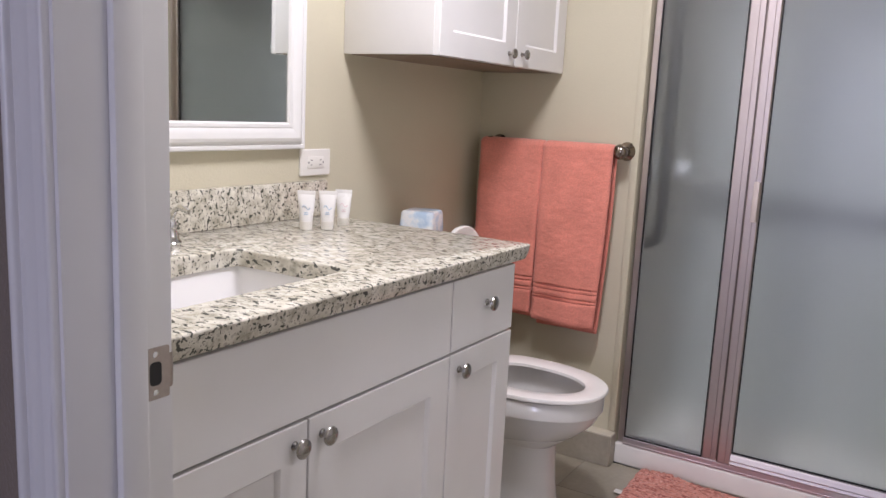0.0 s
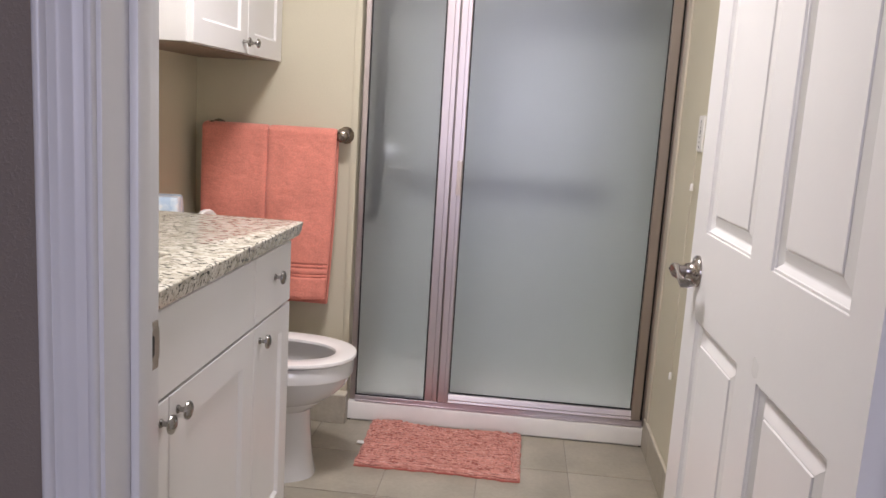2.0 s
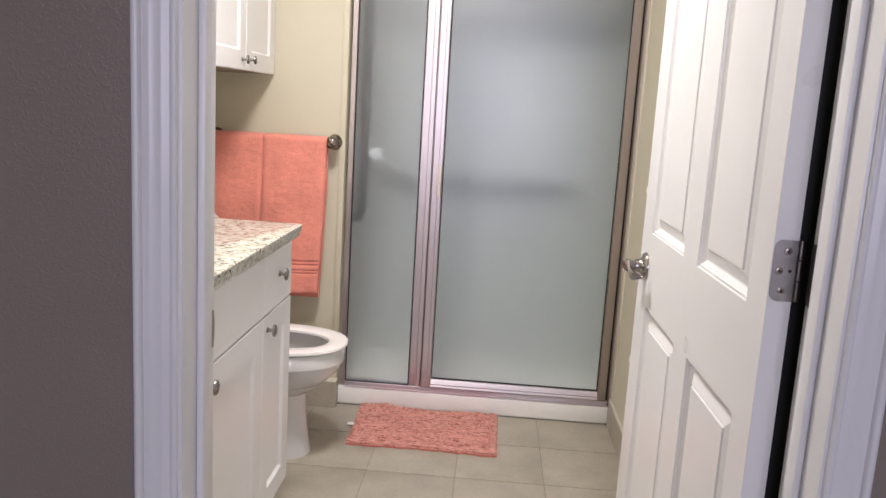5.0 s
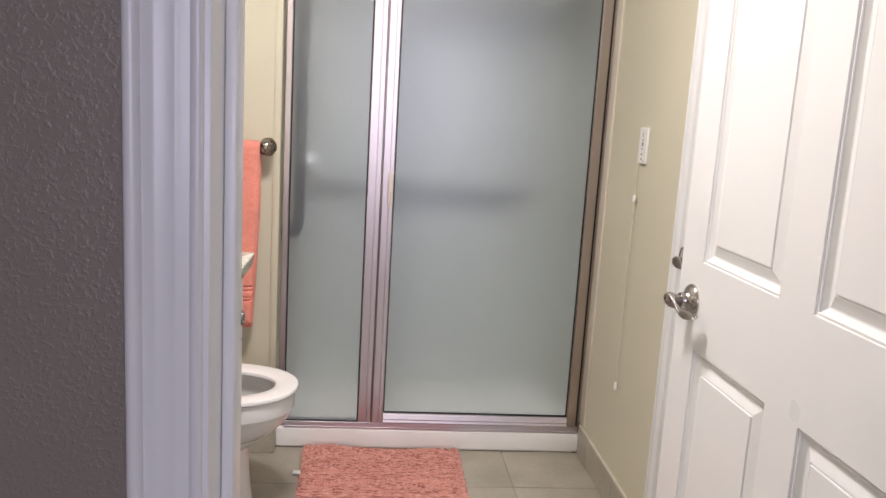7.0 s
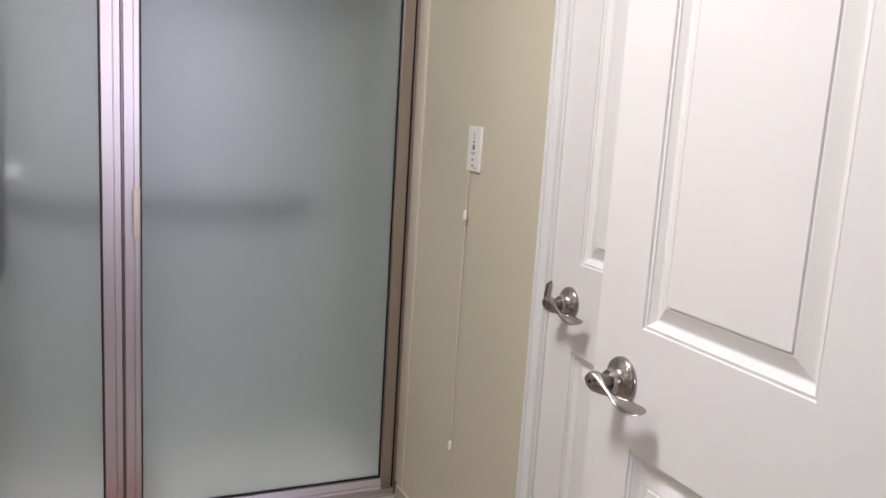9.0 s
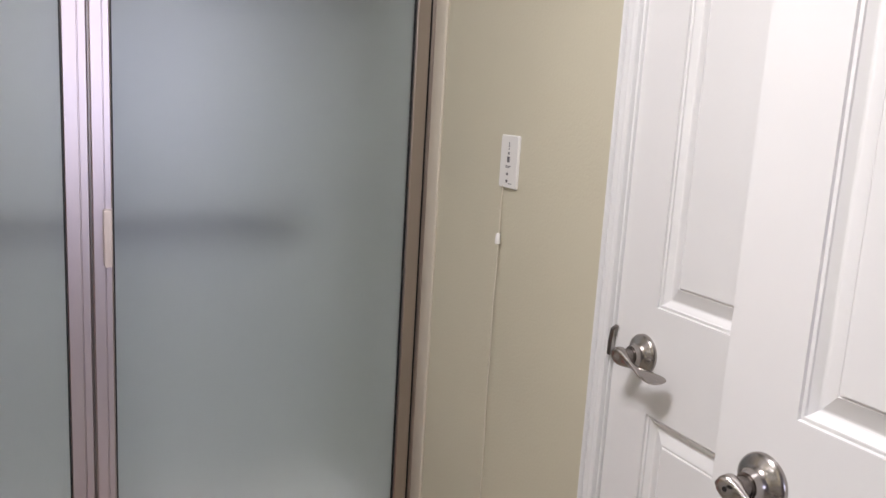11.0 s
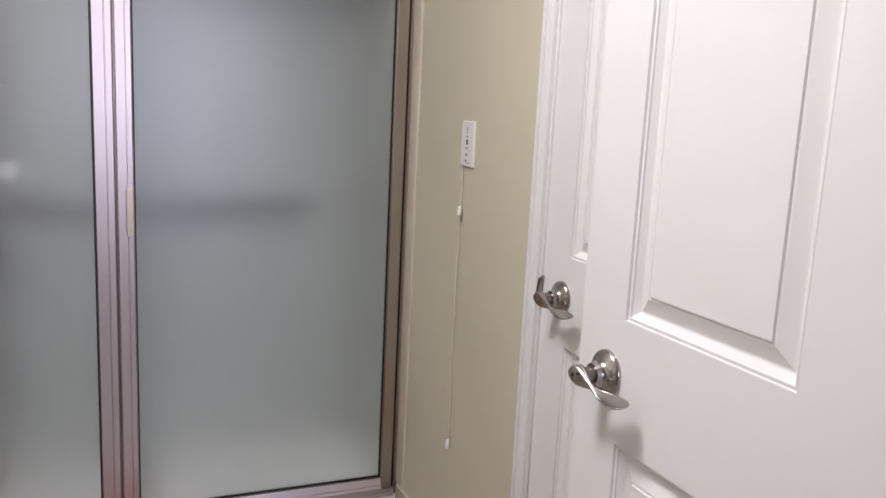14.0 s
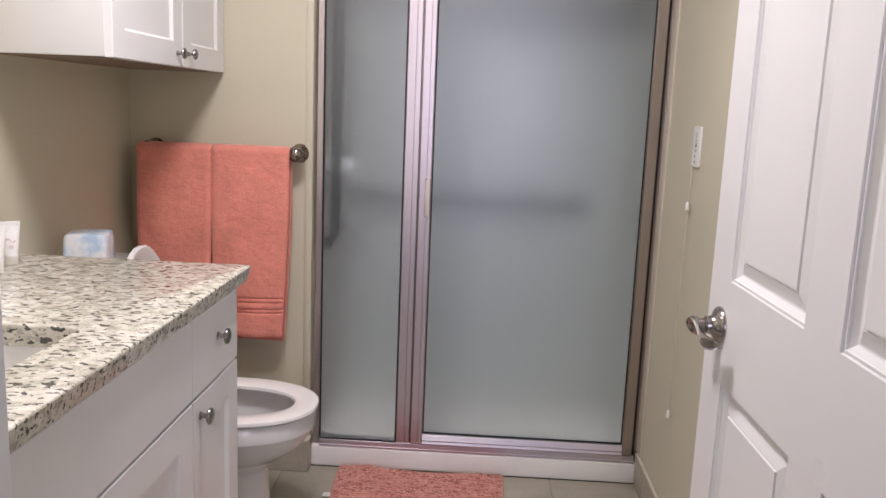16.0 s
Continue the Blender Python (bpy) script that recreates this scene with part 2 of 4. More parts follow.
M_BULLNOSE = material("highlit_tan_bullnose", (0.64, 0.585, 0.48), 0.22, vary=0.03, scale=6)
M_GRAB = material("dark_satin_grab_bar", (0.13, 0.125, 0.12), 0.36, 1.0, vary=0.06, scale=20)
M_PLASTIC = material("white_plastic", (0.80, 0.78, 0.74), 0.35, vary=0.02, scale=8)
M_SHSIDE = material("pane_warming_shower_side", (0.50, 0.45, 0.39), 0.35, vary=0.04, scale=4)
M_HINGE = material("dull_hinge_nickel", (0.27, 0.25, 0.25), 0.40, 1.0, vary=0.10, scale=60)
M_POST = material("polished_dark_nickel", (0.30, 0.255, 0.22), 0.13, 1.0, vary=0.06, scale=40)
M_PULL = material("pale_pull_plastic", (0.58, 0.50, 0.47), 0.4, vary=0.03, scale=20)
M_INK = material("grey_print", (0.16, 0.15, 0.15), 0.6, vary=0.05)
M_BLUEINK = material("blue_print", (0.40, 0.54, 0.68), 0.5, vary=0.05)
M_PINKINK = material("pink_print", (0.74, 0.58, 0.60), 0.5, vary=0.05)
M_WRAP = wrap_material()
M_TUBE = material("white_tube", (0.82, 0.81, 0.80), 0.28, vary=0.02, scale=10)
M_CARPET = material("beige_carpet", (0.36, 0.30, 0.24), 0.95, vary=0.15, scale=30, grain=0.2, bump=0.8, bump_scale=300)
M_DARK = material("dark_void", (0.02, 0.018, 0.016), 0.8, vary=0.1)
M_LAMP = glow_material("lamp_diffuser", (1.0, 0.93, 0.85), 3.0)


# ---- building helpers ----
PLACE = {}


def thing(name, at=(0, 0, 0), label="", category="", group="", kind="", turn=0.0):
    """A top-level thing: an Empty at its base."""
    ob = new(name)
    ob.empty_display_size = 0.05
    m = pose(*at, 0, 0, turn)
    ob.matrix_basis = m
    PLACE[ob] = m
    return tagged(ob, label, category, group, kind)


def mesh_of(name, bm, mat, angle=38):
    me = bpy.data.meshes.new(name)
    bmesh.ops.recalc_face_normals(bm, faces=bm.faces)
    bm.to_mesh(me)
    bm.free()
    me.materials.append(mat)
    me.polygons.foreach_set("use_smooth", [True] * len(me.polygons))
    me.set_sharp_from_angle(angle=radians(angle))
    return me


def part(name, bm, mat, parent, label="", local=False, angle=38):
    """A bmesh in the world's (or, local, the thing's own) axes as one mesh under a thing or a part."""
    m = PLACE[parent]
    if not local:
        bm.transform(m.inverted())
    ob = new(name, mesh_of(name, bm, mat, angle))
    ob.parent = parent
    PLACE[ob] = m
    return tagged(ob, label)


def structure(name, bm, mat, label="", category="", angle=38):
    ob = new(name, mesh_of(name, bm, mat, angle))
    PLACE[ob] = Matrix.Identity(4)
    return tagged(ob, label, category, "", "structure")


def box(bm, x0, x1, y0, y1, z0, z1, bevel=0.0, seg=2):
    c = bmesh.ops.create_cube(bm, size=1)["verts"]
    for v in c:
        v.co = Vector((x0 if v.co.x < 0 else x1, y0 if v.co.y < 0 else y1, z0 if v.co.z < 0 else z1))
    if bevel:
        edges = {e for v in c for e in v.link_edges}
        bmesh.ops.bevel(bm, geom=list(edges), offset=bevel, segments=seg, affect="EDGES", profile=0.5)
    return bm


def boxed(*args, **kw):
    return box(bmesh.new(), *args, **kw)


def loft(bm, loops, cap0=False, cap1=False, closed=False):
    rings = [[bm.verts.new(p) for p in loop] for loop in loops]
    n = len(rings[0])
    pairs = list(zip(rings, rings[1:])) + ([(rings[-1], rings[0])] if closed else [])
    for a, b in pairs:
        for i in range(n):
            j = (i + 1) % n
            bm.faces.new((a[i], a[j], b[j], b[i]))
    if cap0:
        bm.faces.new(rings[0])
    if cap1:
        bm.faces.new(rings[-1])
    return bm


def rrect(cx, cy, hx, hy, r, n=5):
    pts = []
    for sx, sy, a0 in ((1, 1, 0), (-1, 1, 90), (-1, -1, 180), (1, -1, 270)):
        for k in range(n + 1):
            a = radians(a0 + 90 * k / n)
            pts.append((cx + sx * (hx - r) + r * math.cos(a), cy + sy * (hy - r) + r * math.sin(a)))
    return pts


def lathe(profile, at, axis="z", seg=24, bm=None):
    """Rings of (radius, height) round an axis through at; the first and last ring are capped."""
    bm = bm or bmesh.new()
    turn = {"z": Matrix.Identity(3), "x": Matrix.Rotation(radians(90), 3, "Y"), "-x": Matrix.Rotation(radians(-90), 3, "Y"),
            "y": Matrix.Rotation(radians(-90), 3, "X"), "-y": Matrix.Rotation(radians(90), 3, "X")}[axis]
    loops = [[Vector(at) + turn @ Vector((r * math.cos(2 * math.pi * k / seg), r * math.sin(2 * math.pi * k / seg), h)) for k in range(seg)] for r, h in profile]
    return loft(bm, loops, True, True)


def tube(path, radii, bm=None, seg=12, up=(0, 0, 1)):
    """A bar along a path; radii are (across, along up) for each point."""
    bm = bm or bmesh.new()
    pts = [Vector(p) for p in path]
    loops = []
    for i, p in enumerate(pts):
        d = (pts[min(i + 1, len(pts) - 1)] - pts[max(i - 1, 0)]).normalized()
        side = d.cross(Vector(up)).normalized()
        top = side.cross(d).normalized()
        a, b = radii[i] if isinstance(radii, list) else radii
        loops.append([p + side * a * math.cos(2 * math.pi * k / seg) + top * b * math.sin(2 * math.pi * k / seg) for k in range(seg)])
    return loft(bm, loops, True, True)


def extrude_z(profile, z0, z1):
    return loft(bmesh.new(), [[(x, y, z0) for x, y in profile], [(x, y, z1) for x, y in profile]], True, True)


# ---- the shell ----
XL, XR, YB = -1.505, 0.28, 2.668       # left wall, right wall, towel wall and curb
Y0, Y1 = 0.436, 0.557                  # hall face and bathroom face of the door wall
JL, JR = -0.680, 0.177                 # the door opening
SH_L, SH_B = -0.886, 3.32              # shower recess: left side, back

bm = bmesh.new()
box(bm, XL - 0.1, XL, Y0 + 0.05, SH_B + 0.1, 0, CEIL)
structure("wall_west", bm, M_WALL, "tan painted orange-peel bathroom wall behind the vanity", "wall")
bm = bmesh.new()
CL0, CL1, CLH = 1.072, 1.886, 2.045    # closet doorway in the right wall
box(bm, XR, XR + 0.1, Y1 - 0.06, CL0, 0, CEIL)
box(bm, XR, XR + 0.1, CL1, YB + 0.06, 0, CEIL)
box(bm, XR, XR + 0.1, CL0, CL1, CLH, CEIL)
structure("wall_east", bm, M_WALL, "tan painted bathroom wall with a closet doorway", "wall")
# unseen near-black sheet stands in for the darkness inside the closet
structure("closet_back", boxed(XR + 0.12, XR + 0.16, CL0 - 0.2, CL1 + 0.2, 0, CEIL), M_DARK, "near-black sheet in place of the unlit closet", "wall")
structure("wall_north", boxed(XL, SH_L, YB, YB + 0.11, 0, CEIL), M_WALL, "tan painted wall behind the toilet", "wall")
bm = bmesh.new()
mid = (Y0 + Y1) / 2
box(bm, XL, JL - 0.018, mid, Y1, 0, CEIL)
box(bm, JR + 0.018, XR, mid, Y1, 0, CEIL)
box(bm, JL - 0.018, JR + 0.018, mid, Y1, 2.06, CEIL)
structure("wall_south", bm, M_WALL, "tan painted inner side of the door wall", "wall")
bm = bmesh.new()
box(bm, -2.6, JL - 0.018, Y0, mid - 0.002, 0, CEIL)
box(bm, JR + 0.018, 2.1, Y0, mid - 0.002, 0, CEIL)
box(bm, JL - 0.018, JR + 0.018, Y0, mid - 0.002, 2.06, CEIL)
structure("wall_hall", bm, M_HALL, "grey-taupe textured bedroom wall round the doorway", "wall")
structure("ceiling", boxed(XL, XR + 0.1, Y0, SH_B + 0.1, CEIL, CEIL + 0.1), M_CEIL, "white painted bathroom ceiling", "ceiling")

# bedroom that the walker stands in
structure("wall_bedroom_west", boxed(-2.7, -2.6, -4.05, Y0, 0, CEIL), M_HALL, "grey-taupe bedroom wall", "wall")
structure("wall_bedroom_east", boxed(2.1, 2.2, -4.05, Y0, 0, CEIL), M_HALL, "grey-taupe bedroom wall", "wall")
bm = bmesh.new()
wx, wy, wz = WINDOW
box(bm, -2.6, wx - 1.05, -4.05, -3.95, 0, CEIL)
box(bm, wx + 1.05, 2.1, -4.05, -3.95, 0, CEIL)
box(bm, wx - 1.05, wx + 1.05, -4.05, -3.95, 0, wz - 0.75)
box(bm, wx - 1.05, wx + 1.05, -4.05, -3.95, wz + 0.75, CEIL)
structure("wall_bedroom_south", bm, M_HALL, "grey-taupe bedroom wall with a window opening", "wall")
structure("ceiling_bedroom", boxed(-2.7, 2.2, -4.05, Y0, CEIL, CEIL + 0.1), M_CEIL, "white bedroom ceiling", "ceiling")
structure("floor_bedroom", boxed(-2.7, 2.2, -4.05, Y0 + 0.05, -0.06, 0.0), M_CARPET, "beige bedroom carpet", "floor")

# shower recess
# beige tint stands in for the tan reflected in the fixed pane
structure("wall_shower_west", boxed(XL, SH_L, YB + 0.112, SH_B, 0, CEIL), M_SHSIDE, "shower side wall, tinted beige for the tan reflected in the fixed pane", "wall")
structure("wall_shower_east", boxed(XR, XR + 0.1, YB + 0.062, SH_B, 0, CEIL), M_SHWALL, "pale shower side wall", "wall")
structure("wall_shower_back", boxed(SH_L, XR + 0.1, SH_B, SH_B + 0.1, 0, CEIL), M_SHWALL, "pale shower back wall", "wall")
structure("floor_shower", boxed(SH_L, XR, YB + 0.11, SH_B, -0.05, 0.03), M_CURB, "off-white shower pan", "floor")

# door jambs, stops and casings
bm = bmesh.new()
box(bm, JL - 0.018, JL, Y0 - 0.002, Y1 + 0.002, 0, 2.045, 0.0015)
box(bm, JR, JR + 0.018, Y0 - 0.002, Y1 + 0.002, 0, 2.045, 0.0015)
box(bm, JL, JR, Y0 - 0.002, Y1 + 0.002, 2.045, 2.06, 0.0015)
jamb = structure("door_frame_1", bm, M_TRIM, "white gloss-painted door jamb", "door frame")
bm = bmesh.new()
box(bm, JL, JL + 0.011, 0.487, 0.521, 0, 2.034, 0.003)
box(bm, JR - 0.011, JR, 0.487, 0.521, 0, 2.034, 0.003)
box(bm, JL + 0.011, JR - 0.011, 0.487, 0.521, 2.034, 2.045, 0.002)
part("stop", bm, M_TRIM, jamb, "white door stop")


def casing_profile(inner, outward, face):
    """Moulded casing seen end-on: flat inner bead, two fine ridges and a thick round outer edge."""
    pts = [(0.0, 0.0), (0.0, 0.0078), (0.0012, 0.0096), (0.0030, 0.0104), (0.0065, 0.0104), (0.0085, 0.0092), (0.0095, 0.0080), (0.0135, 0.0088), (0.0180, 0.0100), (0.0195, 0.0106), (0.0210, 0.0104),
           (0.0275, 0.0108), (0.0335, 0.0118), (0.0350, 0.0124), (0.0365, 0.0120), (0.0420, 0.0122), (0.0442, 0.0112), (0.0450, 0.0140), (0.0462, 0.0164), (0.0485, 0.0180), (0.0515, 0.0184), (0.0545, 0.0176), (0.0563, 0.0158), (0.0570, 0.0130), (0.0570, 0.0)]
    return [(inner + outward * a, face - b) for a, b in pts]


structure("trim_1", extrude_z(casing_profile(JL - 0.005, -1, Y0), 0, 2.115), M_TRIM, "white moulded casing beside the doorway", "trim", angle=48)
structure("trim_2", extrude_z(casing_profile(JR + 0.005, 1, Y0), 0, 2.115), M_TRIM, "white moulded casing beside the doorway", "trim", angle=48)
structure("trim_3", boxed(JL - 0.005, JR + 0.005, Y0 - 0.016, Y0, 2.055, 2.115, bevel=0.004), M_TRIM, "white casing over the doorway", "trim")


# ---- doors ----
def panel_door(name, width, height, thick, columns, rows, label, mat=M_DOOR):
    """A moulded panel door in its own axes: y along the width from the hinge, x = 0 on the face, z up."""
    door = thing(name, label=label, category="door")
    bm = bmesh.new()
    ys = [0.0] + [v for c in columns for v in c] + [width]
    zs = [0.0] + [v for r in rows for v in r] + [height]
    grid = {}
    for i, y in enumerate(ys):
        for j, z in enumerate(zs):
            grid[i, j] = bm.verts.new((0, y, z))
    for i in range(len(ys) - 1):
        for j in range(len(zs) - 1):
            if i % 2 == 1 and j % 2 == 1:
                continue
            bm.faces.new((grid[i, j], grid[i + 1, j], grid[i + 1, j + 1], grid[i, j + 1]))
    steps = [(0.0008, 0.0040), (0.0032, 0.0040), (0.0040, 0.0030), (0.0058, 0.0034), (0.0064, 0.0060), (0.0140, 0.0128), (0.0160, 0.0136), (0.0185, 0.0132), (0.0390, 0.0048), (0.0398, 0.0058), (0.0424, 0.0058), (0.0434, 0.0026)]
    for i in range(1, len(ys) - 1, 2):
        for j in range(1, len(zs) - 1, 2):
            prev = [grid[i, j], grid[i + 1, j], grid[i + 1, j + 1], grid[i, j + 1]]
            for inset, deep in steps:
                a, b, c, d = ys[i] + inset, ys[i + 1] - inset, zs[j] + inset, zs[j + 1] - inset
                ring = [bm.verts.new(p) for p in ((deep, a, c), (deep, b, c), (deep, b, d), (deep, a, d))]
                for k in range(4):
                    bm.faces.new((prev[k], prev[(k + 1) % 4], ring[(k + 1) % 4], ring[k]))
                prev = ring
            bm.faces.new(prev)
    # edges and back
    e = [grid[0, 0], grid[len(ys) - 1, 0], grid[len(ys) - 1, len(zs) - 1], grid[0, len(zs) - 1]]
    back = [bm.verts.new((thick, *v.co[1:])) for v in e]
    rim = ([grid[i, 0] for i in range(len(ys))], [grid[len(ys) - 1, j] for j in range(len(zs))],
           [grid[i, len(zs) - 1] for i in reversed(range(len(ys)))], [grid[0, j] for j in reversed(range(len(zs)))])
    for k, line in enumerate(rim):
        bm.faces.new([*line, back[(k + 1) % 4], back[k]])
    bm.faces.new(back)
    part("slab", bm, mat, door, local=True, angle=7)
    return door


def lever_handle(parent, y, z, arm, privacy=True):
    """Domed rose, neck and a twisted lever, on the face x = 0, standing out towards -x; arm: -1 or 1 along y."""
    rose = part("rose", lathe([(0.0335, 0.0), (0.0335, 0.0030), (0.0325, 0.0055), (0.029, 0.0085), (0.0225, 0.0112), (0.0180, 0.0145), (0.0160, 0.0200), (0.0152, 0.0265)], (0, y, z), "-x", 36), M_NICKEL, parent, "satin nickel round rose", local=True)
    part("hub", lathe([(0.0125, 0.0265), (0.0125, 0.0290), (0.0112, 0.0295), (0.0112, 0.0400)], (0, y, z), "-x", 24), M_DARKMETAL, rose, local=True)
    loops, n = [], 30
    for k in range(n + 1):
        s = k / n
        twist = min(1.0, max(0.0, (s - 0.08) / 0.62))
        twist = radians(106) * twist * twist * (3 - 2 * twist)
        end = math.sqrt(max(0.004, 1 - max(0.0, (s - 0.84) / 0.18) ** 2)) * math.sqrt(max(0.05, 1 - max(0.0, (0.16 - s) / 0.16) ** 2))
        waist = 0.5 - 0.5 * math.cos(2 * math.pi * min(1.0, s / 0.86))
        half = (0.0165 - 0.0055 * waist - 0.0022 * s) * end
        thick = (0.0120 * (1 - s) ** 3.0 + 0.0018) * (0.55 + 0.45 * end)
        # upright at the neck, rolling over into a flat paddle at the tip
        wide, flat = Vector((-math.sin(twist), 0, math.cos(twist))), Vector((math.cos(twist), 0, math.sin(twist)))
        c = Vector((-0.0460 + 0.0150 * s, y + arm * (-0.0175 + 0.105 * s), z + 0.001 - 0.018 * (s * s * (3 - 2 * s)) - 0.004 * math.sin(math.pi * s)))
        ring = []
        for i in range(20):
            a = 2 * math.pi * i / 20
            ca, sa = math.cos(a), math.sin(a)
            ring.append(c + wide * half * math.copysign(abs(ca) ** 0.8, ca) + flat * thick * math.copysign(abs(sa) ** 0.6, sa))
        loops.append(ring)
    part("lever", loft(bmesh.new(), loops, True, True), M_NICKEL, parent, "satin nickel twisted lever", local=True, angle=50)
    if privacy:
        part("release_hole", lathe([(0.0030, 0.0), (0.0030, 0.0012), (0.001, 0.0014)], (-0.0580, y, z + 0.002), "-x", 12), M_GASKET, parent, local=True)


def hinge(parent, x, y, z):
    """Butt hinge leaf on a door edge that faces -y, with barrel and screws, in the door's own axes."""
    outline = [(0.0345, 0.0445), (0.0345, -0.0445)]
    for sz, a0 in ((-1, 270), (1, 180)):
        for k in range(7):
            a = radians(a0 - 90 * k / 6)
            outline.append((x + 0.0135 + 0.0120 * math.cos(a), sz * 0.0325 + 0.0120 * math.sin(a)))
    leaf = part("hinge_leaf", loft(bmesh.new(), [[(a, y - d, z + b) for a, b in outline] for d in (0.0, 0.0018)], False, True), M_HINGE, parent, "satin nickel hinge leaf with cross-head screws", local=True)
    for k in range(3):
        b0 = -0.0455 + 0.0305 * k
        part("barrel", lathe([(0.0052, b0), (0.0064, b0 + 0.001), (0.0064, b0 + 0.0290), (0.0052, b0 + 0.0300)], (x + 0.0415, y + 0.0065, z), "z", 16), M_DARKMETAL, leaf, "dark hinge knuckle", local=True)
    part("pilot_hole", lathe([(0.0026, 0.0), (0.0026, 0.0004), (0.001, 0.0005)], (x + 0.0265, y - 0.0018, z), "-y", 12), M_GASKET, leaf, local=True)
    for a, b in ((0.021, 0.029), (0.011, 0.0), (0.017, -0.029)):
        part("screw", lathe([(0.0054, 0.0), (0.0054, 0.0008), (0.0044, 0.0015)], (x + a, y - 0.0016, z + b), "-y", 16), M_STRIKE, leaf, "bright cross-head screw", local=True)
        bm = boxed(x + a - 0.0030, x + a + 0.0030, y - 0.0036, y - 0.0018, z + b - 0.0010, z + b + 0.0010)
        box(bm, x + a - 0.0010, x + a + 0.0010, y - 0.0037, y - 0.0018, z + b - 0.0030, z + b + 0.0030)
        part("screw_slot", bm, M_GASKET, leaf, local=True)


DW = 0.872
PZ = [(0.225, 0.822), (1.003, 1.66), (1.765, 1.925)]
door = panel_door("door_1", DW, 2.03, 0.035, [(0.083, 0.368), (0.472, DW - 0.103)], PZ, "white six-panel bathroom door standing open with a nickel lever")
door["kind"] = "structure"
door_pose = pose(0.1275, 0.572, 0.008, 0, 0, 1.25)
door.matrix_basis = door_pose
lever_handle(door, DW - 0.072, 0.918, -1)
hinge(door, 0.0, 0.0, 1.070)
part("latch_plate", boxed(0.006, 0.031, DW, DW + 0.0012, 0.895, 0.952, bevel=0.0004), M_DARKMETAL, door, local=True)
# hinge leaf on the jamb
part("hinge_leaf", loft(bmesh.new(), [[(JR - d, 0.5415 + a, 1.078 + b) for a, b in rrect(0, 0, 0.0150, 0.0445, 0.010)] for d in (0.0, 0.0018)], False, True), M_DARKMETAL, jamb, "aged nickel hinge leaf")

# black strip added behind the hinge gap in place of its shade
part("gap_shade_strip", boxed(0.1645, 0.2050, Y1 + 0.0330, Y1 + 0.0380, 0.002, 2.03), M_GASKET, jamb, "black strip in place of the shade in the hinge gap")

# strike plate on the latch jamb
strike = part("strike_plate", loft(bmesh.new(), [[(JL + d, 0.5385 + a, 0.935 + b) for a, b in rrect(0, 0, 0.0155, 0.0285, 0.002, 2)] for d in (0.0, 0.0016)], False, True), M_STRIKE, jamb, "satin nickel strike plate with a dark latch hole")
part("latch_hole", loft(bmesh.new(), [[(JL + d, 0.5360 + a, 0.935 + b) for a, b in rrect(0, 0, 0.0075, 0.0130, 0.0050, 4)] for d in (0.0012, 0.0020)], False, True), M_GASKET, strike)
part("strike_lip", tube([(JL + 0.0008, 0.549, 0.935), (JL + 0.0008, 0.557, 0.935), (JL - 0.002, 0.561, 0.935), (JL - 0.006, 0.563, 0.935)], (0.0008, 0.020), seg=10), M_STRIKE, strike)
for dz in (-0.021, 0.021):
    part("screw", lathe([(0.0035, 0.0), (0.0035, 0.0006), (0.0018, 0.0012)], (JL + 0.0014, 0.5360, 0.935 + dz), "x", 12), M_CHROME, strike)

# closed closet door in the right wall
CW = CL1 - CL0 - 0.036
closet = panel_door("door_2", CW, 2.02, 0.035, [(0.097, 0.337), (0.441, CW - 0.097)], PZ, "closed white six-panel closet door with a nickel lever")
closet["kind"] = "structure"
closet.matrix_basis = pose(XR + 0.004, CL0 + 0.018, 0.008)
lever_handle(closet, CW - 0.076, 0.919, -1, False)
bm = bmesh.new()
box(bm, XR - 0.001, XR + 0.1, CL1 - 0.016, CL1, 0, CLH, 0.002)
box(bm, XR - 0.001, XR + 0.1, CL0, CL0 + 0.016, 0, CLH, 0.002)
box(bm, XR - 0.001, XR + 0.1, CL0 + 0.016, CL1 - 0.016, CLH - 0.016, CLH, 0.002)
frame2 = structure("door_frame_2", bm, M_TRIM, "white closet door jamb", "door frame")
part("strike_lip", tube([(XR + 0.002, CL1 - 0.022, 0.956), (XR - 0.007, CL1 - 0.021, 0.950), (XR - 0.010, CL1 - 0.021, 0.930), (XR - 0.010, CL1 - 0.020, 0.904)], (0.0012, 0.005), seg=10, up=(0, 1, 0)), M_DARKMETAL, frame2, "dark nickel strike lip")


def casing_east(name, y_in, outward):
    prof = [(XR - b, y) for y, b in [(p[0], Y0 - p[1]) for p in casing_profile(y_in, outward, Y0)]]
    return structure(name, extrude_z(prof, 0, 2.105), M_TRIM, "white moulded casing beside the closet door", "trim", angle=48)


casing_east("trim_4", CL1 - 0.012, 0.60)
casing_east("trim_5", CL0 + 0.008, -1)
structure("trim_6", boxed(XR - 0.016, XR, CL0, CL1, CLH + 0.0, 2.105, bevel=0.004), M_TRIM, "white casing over the closet door", "trim")

# ---- shower ----
structure("shower_curb", boxed(SH_L + 0.006, XR - 0.002, YB, YB + 0.11, 0, 0.077, bevel=0.007, seg=3), M_CURB, "off-white moulded shower curb", "curb")
FY0, FY1 = 2.676, 2.712
enc = thing("shower_enclosure", (-0.3, 2.69, 0.077), "framed shower screen with frosted glass and a brushed nickel frame", "shower screen")


